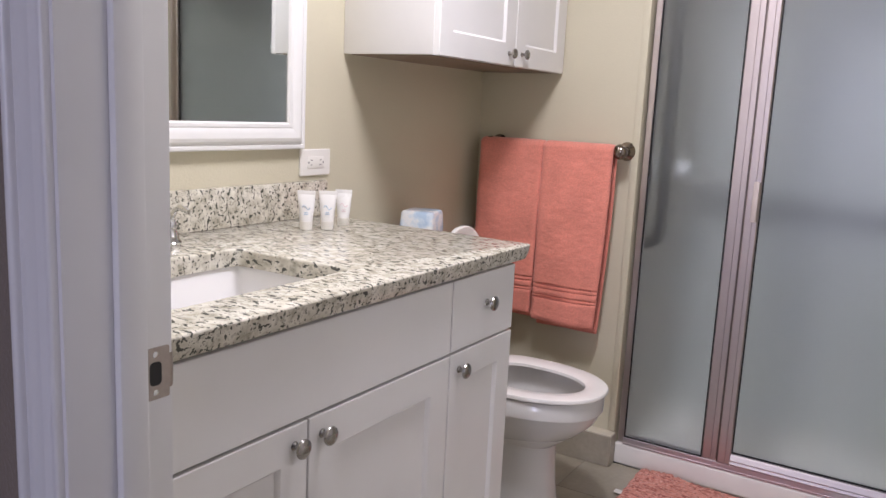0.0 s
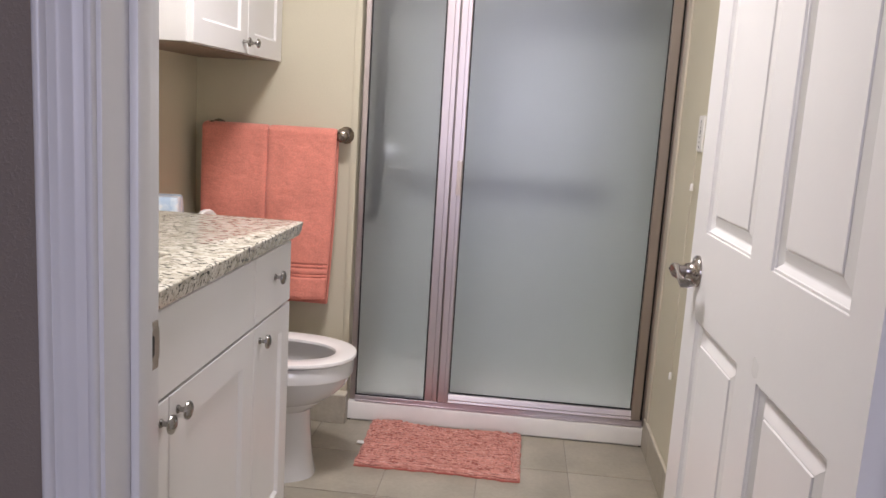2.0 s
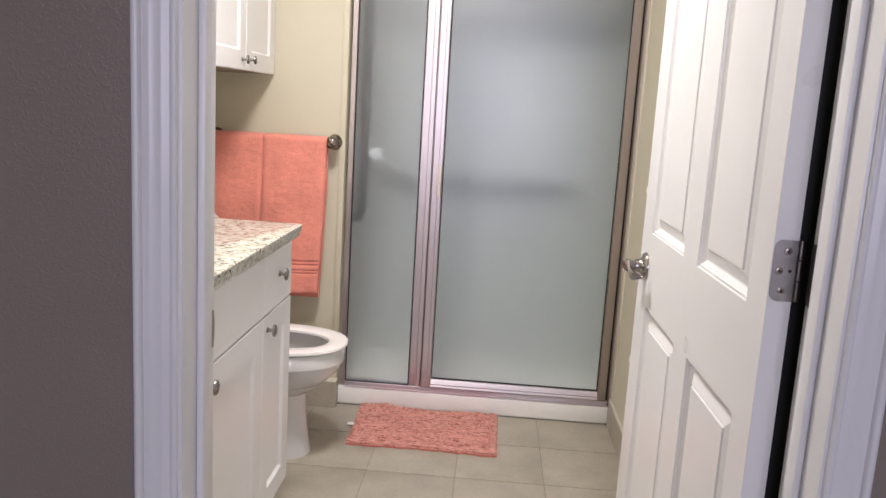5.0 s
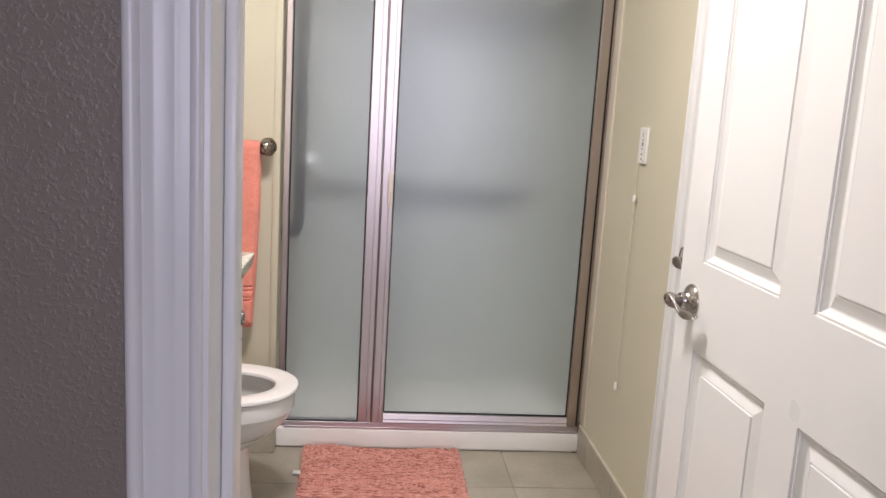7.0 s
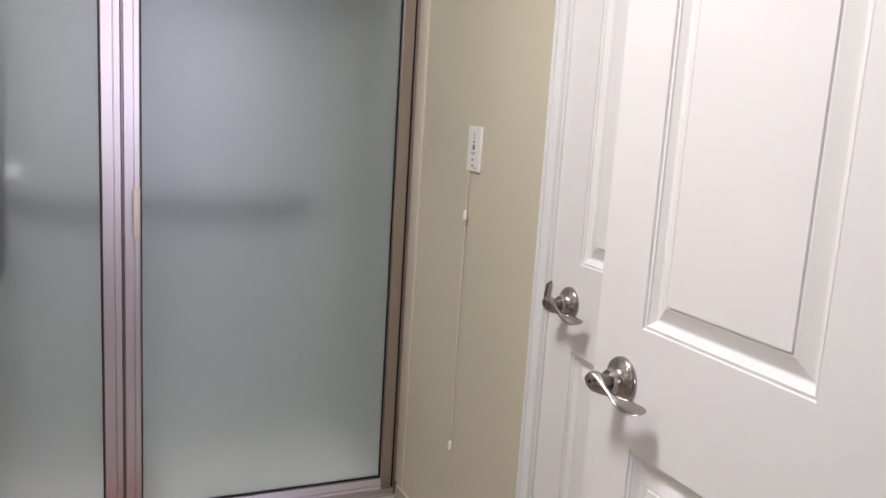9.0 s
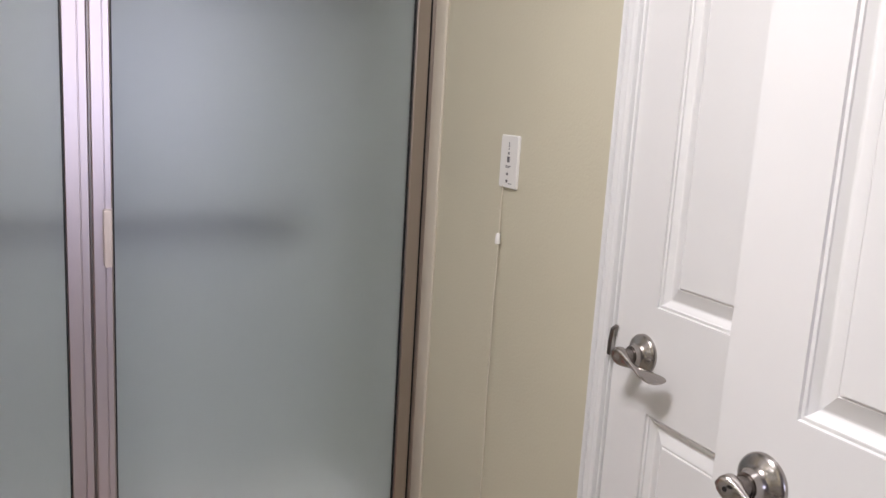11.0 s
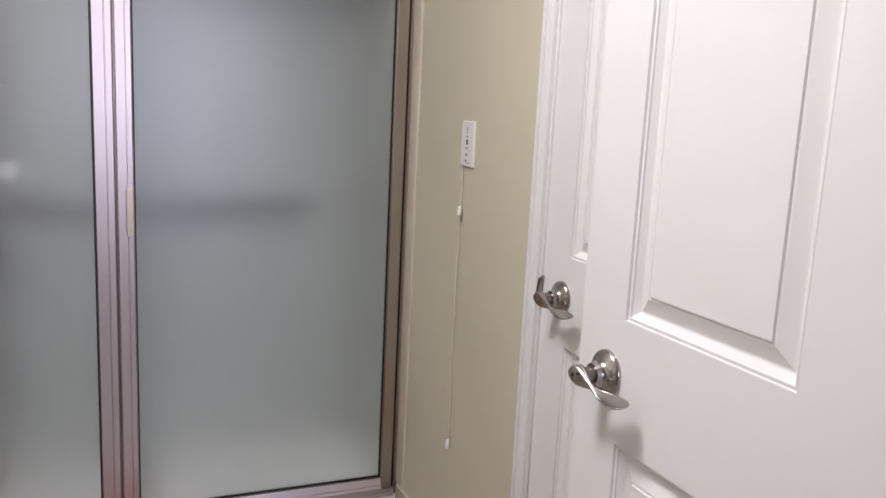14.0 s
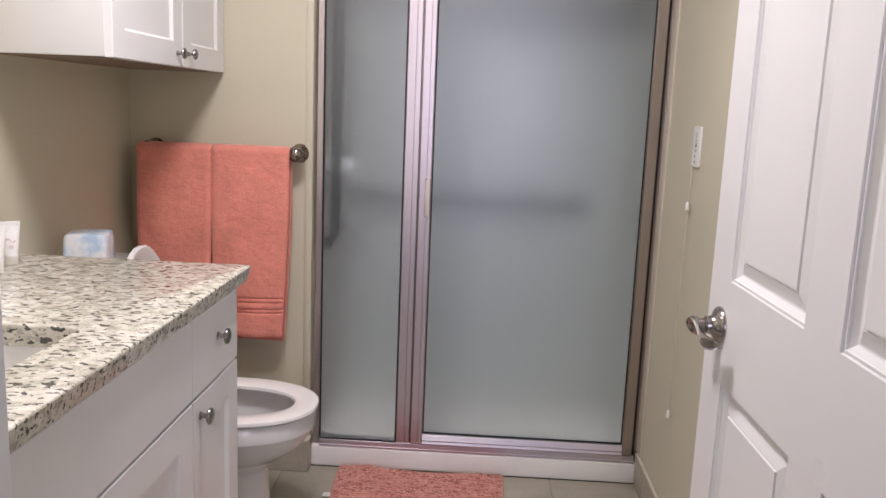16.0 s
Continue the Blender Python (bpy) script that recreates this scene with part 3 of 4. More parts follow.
def bar_v(x0, x1, z0, z1, y0=FY0, y1=FY1, groove=True):
    bm = bmesh.new()
    w = x1 - x0
    if groove and w > 0.03:
        prof = [(x0, y1), (x0, y0 + 0.003), (x0 + 0.003, y0), (x0 + w * 0.58, y0), (x0 + w * 0.60, y0 + 0.003), (x0 + w * 0.63, y0 + 0.003), (x0 + w * 0.65, y0), (x1 - 0.003, y0), (x1, y0 + 0.003), (x1, y1)]
    else:
        prof = [(x0, y1), (x0, y0 + 0.003), (x0 + 0.003, y0), (x1 - 0.003, y0), (x1, y0 + 0.003), (x1, y1)]
    return loft(bm, [[(x, y, z0) for x, y in prof], [(x, y, z1) for x, y in prof]], True, True)


TOP = 1.93
part("wall_channel", bar_v(SH_L + 0.012, -0.850, 0.079, TOP, FY0 + 0.006, groove=False), M_FRAME, enc)
part("post", bar_v(-0.577, -0.527, 0.079, TOP), M_FRAME, enc)
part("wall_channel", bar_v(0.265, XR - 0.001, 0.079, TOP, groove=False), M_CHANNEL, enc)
# black filler gives the groove beside the hinge stile its shade
part("strip", boxed(0.2572, 0.2648, FY0 + 0.004, FY1 - 0.012, 0.102, TOP - 0.05), M_GASKET, enc, "black strip in place of the shade in the hinge-side groove")
prof = [(FY0 - 0.008, 0.0775), (FY0 - 0.008, 0.0830), (FY0 - 0.0055, 0.0845), (FY0 - 0.0050, 0.1000), (FY0 - 0.0030, 0.1012), (FY1 + 0.010, 0.101), (FY1 + 0.010, 0.0775)]
part("bottom_track", loft(bmesh.new(), [[(x, y, z) for y, z in prof] for x in (-0.850, 0.265)], True, True), M_RAIL, enc, angle=20)
part("header", boxed(-0.850, 0.265, FY0, FY1, TOP - 0.04, TOP, bevel=0.003), M_RAIL, enc)
sdoor = part("shower_door", bar_v(-0.524, -0.482, 0.104, TOP - 0.045, FY0 - 0.006, FY1 - 0.01), M_FRAME, enc, "hinged frosted shower door")
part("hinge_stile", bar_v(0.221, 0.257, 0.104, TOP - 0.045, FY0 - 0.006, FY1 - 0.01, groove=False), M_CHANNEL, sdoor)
bm = bmesh.new()
prof = [(FY1 - 0.01, 0.104), (FY0 - 0.012, 0.104), (FY0 - 0.014, 0.108), (FY0 - 0.010, 0.116), (FY0 - 0.012, 0.120), (FY0 - 0.006, 0.132), (FY0 - 0.002, 0.139), (FY1 - 0.01, 0.140)]
loft(bm, [[(x, y, z) for y, z in prof] for x in (-0.482, 0.221)], True, True)
part("door_rail", bm, M_RAIL, sdoor, "bright brushed nickel bottom rail")
part("door_rail", boxed(-0.482, 0.221, FY0 - 0.006, FY1 - 0.01, TOP - 0.085, TOP - 0.045, bevel=0.003), M_RAIL, sdoor)


def gasket(x0, x1, z0, z1, y, parent):
    bm, w = bmesh.new(), 0.0035
    for a in ((x0, x0 + w, z0, z1), (x1 - w, x1, z0, z1), (x0 + w, x1 - w, z0, z0 + w), (x0 + w, x1 - w, z1 - w, z1)):
        box(bm, a[0], a[1], y - 0.003, y + 0.003, a[2], a[3])
    part("gasket", bm, M_GASKET, parent, "black glazing gasket")


def glass(name, x0, x1, z0, z1, y, parent):
    ob = part(name, boxed(x0, x1, y, y + 0.005, z0, z1), M_GLASS, parent, "frosted obscure glass pane")
    ob.visible_shadow = False
    return ob


glass("fixed_pane", -0.850, -0.577, 0.101, TOP - 0.04, 2.685, enc)
gasket(-0.850, -0.577, 0.101, TOP - 0.04, 2.6805, enc)
glass("door_pane", -0.482, 0.221, 0.140, TOP - 0.085, 2.688, sdoor)
gasket(-0.482, 0.221, 0.140, TOP - 0.085, 2.683, sdoor)
part("pull", boxed(-0.502, -0.484, FY0 - 0.030, FY0 - 0.005, 0.919, 1.046, bevel=0.004), M_PULL, sdoor, "pale plastic door pull")
part("strip", boxed(-0.527, -0.5238, FY0 - 0.001, FY1 - 0.012, 0.102, TOP - 0.05), M_DARKMETAL, enc, "dark strip between post and door")


def grab_bar(name, pts, at, label):
    g = thing(name, at, label, "grab bar")
    part("rail", tube(pts, (0.019, 0.019), seg=16, up=(0.3, 0.5, 1)), M_GRAB, g)
    return g


def bend(a, b, wall, n=7, r=0.05):
    """A bar from a to b held off a wall: returns at both ends into the offset wall."""
    a, b, wall = Vector(a), Vector(b), Vector(wall)
    d = (b - a).normalized()
    pts = [a + wall]
    for k in range(n):
        t = k / (n - 1) * math.pi / 2
        pts.append(a + wall.normalized() * r * (1 - math.sin(t)) + d * r * (1 - math.cos(t)))
    for k in range(n):
        t = (1 - k / (n - 1)) * math.pi / 2
        pts.append(b + wall.normalized() * r * (1 - math.sin(t)) - d * r * (1 - math.cos(t)))
    return pts + [b + wall]


gv = grab_bar("grab_bar", bend((-0.822, 2.785, 0.79), (-0.822, 2.785, 1.72), (-0.064, 0, 0)), (-0.84, 2.785, 0.79), "vertical metal grab bar behind the frosted glass")
gh = grab_bar("grab_bar", bend((-0.80, SH_B - 0.075, 0.922), (0.085, SH_B - 0.075, 0.922), (0, 0.075, 0)), (-0.3, SH_B - 0.075, 0.922), "horizontal metal grab bar on the shower back wall")
for g, spots, ax in ((gv, ((SH_L, 2.785, 0.79), (SH_L, 2.785, 1.72)), "x"), (gh, ((-0.80, SH_B, 0.922), (0.085, SH_B, 0.922)), "-y")):
    for s in spots:
        part("flange", lathe([(0.038, 0.0), (0.038, 0.004), (0.030, 0.010), (0.018, 0.012)], s, ax, 24), M_NICKEL, g)
VY, VZ_ = 2.90, 1.054
valve = thing("shower_valve", (SH_L, VY, VZ_), "chrome round shower valve on the side wall", "shower valve")
part("escutcheon", lathe([(0.070, 0.0), (0.068, 0.006), (0.030, 0.014), (0.024, 0.05), (0.020, 0.055)], (SH_L, VY, VZ_), "x", 32), M_CHROME, valve)
# white colour gives the knob the glint that chrome would catch
part("handle", lathe([(0.014, 0.05), (0.026, 0.062), (0.032, 0.080), (0.032, 0.100), (0.026, 0.112), (0.012, 0.118)], (SH_L, VY, VZ_), "x", 28), M_TUBE, valve, "knob handle, white in place of its glint")

# ---- vanity ----
VX, VY0, VY1, VZ = -0.878, Y1 + 0.003, 1.738, 0.872
van = thing("vanity_cabinet", (-1.18, 1.15, 0), "white shaker vanity cabinet with round nickel knobs", "cabinet")
bm = boxed(XL + 0.002, VX, VY0, VY1, 0.105, 0.700, bevel=0.001)
box(bm, VX - 0.018, VX, VY0, VY1, 0.700, VZ, 0.0005)
box(bm, XL + 0.002, XL + 0.020, VY0, VY1, 0.700, VZ, 0.0005)
box(bm, XL + 0.020, VX - 0.018, VY0, VY0 + 0.018, 0.700, VZ, 0.0005)
box(bm, XL + 0.020, VX - 0.018, VY1 - 0.018, VY1, 0.700, VZ, 0.0005)
part("body", bm, M_CAB, van)
part("toe_kick", boxed(XL + 0.002, VX - 0.075, VY0, VY1 - 0.003, 0.0, 0.105), M_CAB, van)


def shaker_front(name, y0, y1, z0, z1, x0, parent, thick=0.019, rail=0.065, plain=False):
    """A cupboard front that faces +x, with a flat recessed panel."""
    bm = bmesh.new()
    c = rrect((y0 + y1) / 2, (z0 + z1) / 2, (y1 - y0) / 2, (z1 - z0) / 2, 0.001, 1)
    steps = [(0.0, 0.0), (0.0, thick - 0.0015), (0.0015, thick)]
    if not plain:
        steps += [(rail, thick), (rail + 0.0012, thick - 0.001), (rail + 0.007, thick - 0.0085)]
    loops = []
    for inset, h in steps:
        cc = rrect((y0 + y1) / 2, (z0 + z1) / 2, (y1 - y0) / 2 - inset, (z1 - z0) / 2 - inset, 0.0008, 1)
        loops.append([(x0 + h, a, b) for a, b in cc])
    loft(bm, loops, True, True)
    return part(name, bm, M_CAB, parent, angle=20)


def knob(parent, x, y, z, size=1.08):
    s = size
    part("knob", lathe([(0.0075 * s, 0), (0.0075 * s, 0.002), (0.0048 * s, 0.005), (0.0046 * s, 0.013), (0.008 * s, 0.016), (0.0152 * s, 0.018), (0.0162 * s, 0.0205), (0.0152 * s, 0.0235), (0.011 * s, 0.0260), (0.004 * s, 0.0272)], (x, y, z), "x", 24), M_KNOB, parent, "pewter mushroom knob")


f1 = shaker_front("false_front", VY0 + 0.004, 1.446, 0.7025, 0.862, VX, van, plain=True)
f2 = shaker_front("drawer_front", 1.450, VY1 - 0.002, 0.7025, 0.862, VX, van, plain=True)
d1 = shaker_front("cabinet_door", VY0 + 0.004, 0.987, 0.115, 0.6965, VX, van)
d2 = shaker_front("cabinet_door", 0.991, 1.446, 0.115, 0.6965, VX, van, rail=0.071)
d3 = shaker_front("cabinet_door", 1.450, VY1 - 0.002, 0.115, 0.6965, VX, van)
KX = VX + 0.019
knob(f2, KX, 1.600, 0.790)
knob(d1, KX, 0.954, 0.660)
knob(d2, KX, 1.024, 0.660)
knob(d3, KX, 1.487, 0.657)

top = thing("countertop", (-1.17, 1.16, VZ), "speckled cream and grey polished granite countertop", "countertop")
BX0, BX1, BY0, BY1 = -1.262, -0.955, 0.775, 1.212
ox, oy, hx, hy = (XL - 0.836) / 2, (VY0 + 1.772) / 2, (-0.836 - XL) / 2 - 0.001, (1.772 - VY0) / 2
bx, by, bhx, bhy = (BX0 + BX1) / 2, (BY0 + BY1) / 2, (BX1 - BX0) / 2, (BY1 - BY0) / 2
loops = []
for z, g in ((VZ + 0.001, 0.0085), (0.876, 0.0070), (0.884, 0.0042), (0.893, 0.0018), (0.902, 0.0004), (0.9065, 0.0), (0.9088, 0.0012), (0.910, 0.004)):
    loops.append([(x, y, z) for x, y in rrect(ox, oy, hx - g, hy - g, 0.008 - g * 0.4, 6)])
for z, g in ((0.910, 0.004), (0.9085, 0.0012), (0.906, 0.0), (VZ + 0.001, 0.0)):
    loops.append([(x, y, z) for x, y in rrect(bx, by, bhx + g, bhy + g, 0.022 + g, 6)])
part("slab", loft(bmesh.new(), loops, closed=True), M_GRANITE, top, angle=25)
part("backsplash", boxed(XL + 0.001, XL + 0.021, VY0, 1.768, 0.9105, 1.010, bevel=0.0015), M_GRANITE, top)

sink = thing("sink_basin", (bx, by, 0.75), "white rectangular undermount porcelain sink", "sink")
loops = []
for z, g, r in ((0.871, -0.006, 0.02), (0.865, -0.004, 0.02), (0.80, 0.006, 0.02), (0.760, 0.014, 0.024), (0.740, 0.040, 0.03), (0.732, 0.10, 0.05), (0.730, 0.135, 0.015)):
    loops.append([(x, y, z) for x, y in rrect(bx, by, bhx - g, bhy - g, r, 6)])
for z, g, r in ((0.722, 0.135, 0.015), (0.735, 0.02, 0.05), (0.80, -0.008, 0.04), (0.871, -0.018, 0.035)):
    loops.append([(x, y, z) for x, y in rrect(bx, by, bhx - g, bhy - g, r, 6)])
part("bowl", loft(bmesh.new(), loops, closed=True), M_SINK, sink)
part("drain", lathe([(0.022, 0.0), (0.024, 0.003), (0.018, 0.004), (0.010, 0.002)], (bx, by, 0.7335), "z", 24), M_CHROME, sink, "chrome drain")

fau = thing("faucet", (-1.40, 0.993, 0.910), "chrome widespread faucet with lever handles", "faucet")
part("spout", tube([(-1.395, 0.993, 0.910), (-1.395, 0.993, 0.97), (-1.385, 0.993, 1.01), (-1.35, 0.993, 1.03), (-1.30, 0.993, 1.02), (-1.275, 0.993, 0.995)], [(0.022, 0.022), (0.017, 0.017), (0.015, 0.015), (0.014, 0.013), (0.013, 0.012), (0.012, 0.012)], up=(0, 1, 0)), M_CHROME, fau)
for s in (-1, 1):
    hy_ = 0.993 + s * 0.156
    h = part("handle", lathe([(0.026, 0.0), (0.026, 0.004), (0.018, 0.014), (0.013, 0.034), (0.015, 0.044), (0.011, 0.054)], (-1.40, hy_, 0.910), "z", 24), M_CHROME, fau)
    part("lever", tube([(-1.40, hy_, 0.955), (-1.398, hy_ + s * 0.006, 0.972), (-1.392, hy_ + s * 0.010, 0.984), (-1.380, hy_ + s * 0.008, 0.990), (-1.360, hy_ + s * 0.004, 0.989), (-1.340, hy_, 0.985)], [(0.009, 0.009), (0.0075, 0.0075), (0.0065, 0.006), (0.0065, 0.005), (0.0070, 0.0045), (0.0060, 0.004)], up=(0, 1, 0)), M_CHROME, h)


def lotion_tube(at, turn, size, ink, label):
    """A small tube that stands on its cap: round below, pressed flat at the top."""
    t = thing("lotion_tube", at, label, "toiletry", "toiletry tubes by the sink", turn=turn)
    bm, loops = bmesh.new(), []
    for k in range(9):
        s = k / 8
        a, b = 0.0150 + 0.0058 * s, 0.0140 * (1 - s) ** 0.8 + 0.0012
        z = 0.020 + 0.062 * s
        loops.append([(a * math.cos(2 * math.pi * i / 20), b * math.sin(2 * math.pi * i / 20), z) for i in range(20)])
    loops = [[(x * size, y * size, z * size) for x, y, z in l] for l in loops]
    body = part("body", loft(bm, loops, True, True), M_TUBE, t, local=True)
    part("crimp", boxed(-0.0208 * size, 0.0208 * size, -0.0012, 0.0012, 0.0815 * size, 0.0905 * size, bevel=0.0003), M_TUBE, t, local=True)
    part("cap", lathe([(0.0132 * size, 0.0), (0.0140 * size, 0.001), (0.0148 * size, 0.019 * size), (0.0140 * size, 0.020 * size)], (0, 0, 0), "z", 24), M_PLASTIC, t, local=True)
    # wave mark and lines of print, on the printed side
    wave = []
    for i in range(13):
        u = i / 12
        wave.append(((-0.009 + 0.018 * u) * size, -0.0092 * size, (0.052 + 0.0045 * math.sin(2 * math.pi * u)) * size))
    part("mark", tube(wave, (0.0011, 0.0010), seg=6), ink, body, local=True)
    for zz, w in ((0.040, 0.004), (0.036, 0.005)):
        part("print_line", boxed(-w * size, w * size, -(0.0132 - (zz - 0.03) * 0.12) * size - 0.0006, -0.004 * size, zz * size, (zz + 0.0014) * size), ink, body, local=True)


lotion_tube((-1.345, 1.523, 0.9102), 38, 1.08, M_BLUEINK, "small white lotion tube with a blue wave, on the granite")
lotion_tube((-1.312, 1.566, 0.9102), 38, 1.08, M_BLUEINK, "small white lotion tube with a blue wave, on the granite")
lotion_tube((-1.330, 1.652, 0.9102), 40, 1.04, M_PINKINK, "small clear-white tube with pink print, on the granite")

# ---- mirror and outlet on the vanity wall ----
mir = thing("wall_mirror", (XL, 1.13, 1.10), "rectangular wall mirror in a white moulded frame", "mirror")
MY0, MY1, MZ0, MZ1 = 0.60, 1.670, 1.100, 1.98
cy, cz, my, mz = (MY0 + MY1) / 2, (MZ0 + MZ1) / 2, (MY1 - MY0) / 2, (MZ1 - MZ0) / 2
loops = []
for inset, h in ((0.0, 0.001), (0.0, 0.020), (0.003, 0.023), (0.010, 0.024), (0.014, 0.021), (0.022, 0.029), (0.030, 0.032), (0.042, 0.030), (0.055, 0.025), (0.058, 0.0265), (0.066, 0.0265), (0.070, 0.022), (0.071, 0.016)):
    loops.append([(XL + h, cy + sy * (my - inset), cz + sz * (mz - inset)) for sy, sz in ((1, 1), (-1, 1), (-1, -1), (1, -1))])
part("frame", loft(bmesh.new(), loops), M_TRIM, mir, "white moulded frame", angle=22)
part("glass", boxed(XL + 0.002, XL + 0.020, MY0 + 0.05, MY1 - 0.05, MZ0 + 0.05, MZ1 - 0.05), M_MIRROR, mir, "silvered glass")

out = thing("wall_outlet", (XL, 1.733, 1.0605), "white sideways duplex outlet in a square-edged plate", "outlet")
loops = [[(XL + h, 1.733 + a, 1.0605 + b) for a, b in rrect(0, 0, 0.063 - g, 0.037 - g, 0.004, 3)] for h, g in ((0.0005, 0), (0.004, 0), (0.006, 0.002))]
part("plate", loft(bmesh.new(), loops, True, True), M_PLASTIC, out)
part("receptacle", boxed(XL + 0.005, XL + 0.0075, 1.733 - 0.034, 1.733 + 0.034, 1.044, 1.077, bevel=0.001), M_PLASTIC, out)
for s in (-1, 1):
    for dz in (-0.0065, 0.0065):
        part("slot", boxed(XL + 0.007, XL + 0.0079, 1.733 + s * 0.019 - 0.004, 1.733 + s * 0.019 + 0.004, 1.0605 + dz - 0.0011, 1.0605 + dz + 0.0011), M_INK, out)
    part("ground_slot", lathe([(0.0026, 0), (0.0026, 0.001)], (XL + 0.007, 1.733 + s * 0.0305, 1.0605), "x", 10), M_INK, out)

# ---- wall cabinet over the toilet ----
wc = thing("wall_cabinet", (-1.35, 2.25, 1.365), "white two-door shaker cabinet hung above the toilet", "cabinet")
WX = -1.200
part("body", boxed(XL + 0.001, WX, 1.850, YB - 0.003, 1.368, 2.13, bevel=0.001), M_CAB, wc)
# underside is coloured darker to carry the shade below the cabinet
part("bottom", boxed(XL + 0.018, WX - 0.018, 1.866, YB - 0.02, 1.3655, 1.3675), M_CABSIDE, wc, "brown underside with its shade put into the colour")
w1 = shaker_front("cabinet_door", 1.853, 2.291, 1.366, 2.125, WX, wc, rail=0.066)
w2 = shaker_front("cabinet_door", 2.295, YB - 0.005, 1.366, 2.125, WX, wc, rail=0.066)
knob(w1, WX + 0.019, 2.250, 1.402, 0.95)
knob(w2, WX + 0.019, 2.336, 1.405, 0.95)

# ---- towels ----
rail = thing("towel_rail", (-1.17, YB, 1.11), "dark nickel towel rail with round end posts", "towel rail")
part("bar", tube([(-1.415, 2.600, 1.112), (-0.925, 2.600, 1.112)], (0.009, 0.009), seg=16), M_DARKMETAL, rail)
for x in (-1.415, -0.925):
    p = part("post", lathe([(0.032, 0.0), (0.032, 0.004), (0.027, 0.010), (0.018, 0.020), (0.017, 0.040), (0.020, 0.048), (0.0250, 0.060), (0.0262, 0.070), (0.0235, 0.081), (0.014, 0.089), (0.003, 0.0915)], (x, YB, 1.112), "-y", 28), M_POST, rail)


def bath_towel(x0, x1, low, low_back, seed, label, taper=0.0):
    """A folded bath towel hung over the rail: front, round the bar, and back, with a woven border near the hem."""
    t = thing("bath_towel", ((x0 + x1) / 2, 2.60, low), label, "towel", "coral towels on the rail")
    rng = random.Random(seed)
    ph = [rng.uniform(0, 6.28) for _ in range(6)]
    topz, rad, n_f, n_c, n_b, cols = 1.113, 0.019, 210, 9, 40, 30
    rows = []
    for k in range(n_f + 1):
        rows.append(("f", low + (topz - low) * k / n_f))
    for k in range(1, n_c):
        rows.append(("c", math.pi * k / n_c))
    for k in range(n_b + 1):
        rows.append(("b", topz - (topz - low_back) * k / n_b))
    bm, verts = bmesh.new(), []
    lines = (0.080, 0.093, 0.116, 0.129)
    for kind, v in rows:
        line = []
        for i in range(cols + 1):
            u = i / cols
            x = x0 + (x1 - x0) * u
            z = v if kind != "c" else topz + rad * math.sin(v) * 0.95
            edge = min(u, 1 - u) * (x1 - x0)
            roll = 0.010 * max(0, 1 - edge / 0.014) ** 2
            wob = 0.004 * math.sin(9 * u + ph[0] + z * 3) * max(0, (1.1 - z)) + 0.0042 * noise.noise(Vector((x * 14, z * 9, seed))) + 0.0014 * noise.noise(Vector((x * 55, z * 48, seed + 3))) + 0.0012 * noise.noise(Vector((x * 150, z * 130, seed + 5)))
            drift = 0.012 * (1.1 - z) * (u - 0.3)
            if kind == "f":
                y = 2.600 - rad - 0.006 - 0.010 * min(1, (topz - z) / 0.25) - wob + roll
                band = 0.0
                for b0, b1, d in [(low + e - 0.003, low + e + 0.006, 0.006) for e in lines]:
                    if b0 <= z <= b1:
                        band += d
                y += band
                if z < low + 0.012:
                    y += 0.004 * (1 - (z - low) / 0.012)
                z += 0.010 * (u - 0.5) * max(0, (0.85 - z)) + 0.003 * math.sin(6 * u + ph[2]) * max(0, 1 - (z - low) / 0.2)
                x += drift * 0.35 - taper * max(0.0, (0.95 - z) / 0.45) ** 1.3 * (u if taper > 0 else u - 1)
            elif kind == "c":
                y = 2.600 - (rad + 0.006) * math.cos(v) + roll * 0.3
                z += -roll * 0.5
            else:
                y = 2.600 + rad + 0.006 + 0.004 * math.sin(8 * u + ph[3]) * (1.1 - z) - roll * 0.5
                x -= taper * 0.9 * max(0.0, (0.95 - z) / 0.45) ** 1.3 * u
            line.append(bm.verts.new((x, y, z)))
        verts.append(line)
    for a, b in zip(verts, verts[1:]):
        for i in range(cols):
            bm.faces.new((a[i], a[i + 1], b[i + 1], b[i]))
    cloth = part("cloth", bm, M_TOWEL, t, angle=80)
    sol = cloth.modifiers.new("thickness", "SOLIDIFY")
    sol.thickness, sol.offset = 0.011, 0
    sub = cloth.modifiers.new("round", "SUBSURF")
    sub.levels = sub.render_levels = 1
    # woven border strip, set into the pile
    for zz, hh in [(low + e, 0.0030) for e in lines]:
        strip, sv = bmesh.new(), []
        for i in range(17):
            u = i / 16
            x = x0 + 0.004 + (x1 - x0 - 0.008) * u + 0.0042 * (1.1 - zz) * (u - 0.3) - taper * ((0.95 - zz) / 0.45) ** 1.3 * (u if taper > 0 else u - 1)
            edge = min(u, 1 - u) * (x1 - x0)
            yy = 2.600 - rad - 0.0155 - 0.0025 - 0.004 * math.sin(9 * u + ph[0] + zz * 3) * (1.1 - zz) + 0.010 * max(0, 1 - edge / 0.014) ** 2
            dz = 0.010 * (u - 0.5) * (0.85 - zz)
            sv.append([strip.verts.new((x, yy, zz + dz)), strip.verts.new((x, yy, zz + hh + dz)), strip.verts.new((x, yy + 0.004, zz + hh + dz)), strip.verts.new((x, yy + 0.004, zz + dz))])
        for a, b in zip(sv, sv[1:]):
            for k in range(4):
                strip.faces.new((a[k], a[(k + 1) % 4], b[(k + 1) % 4], b[k]))
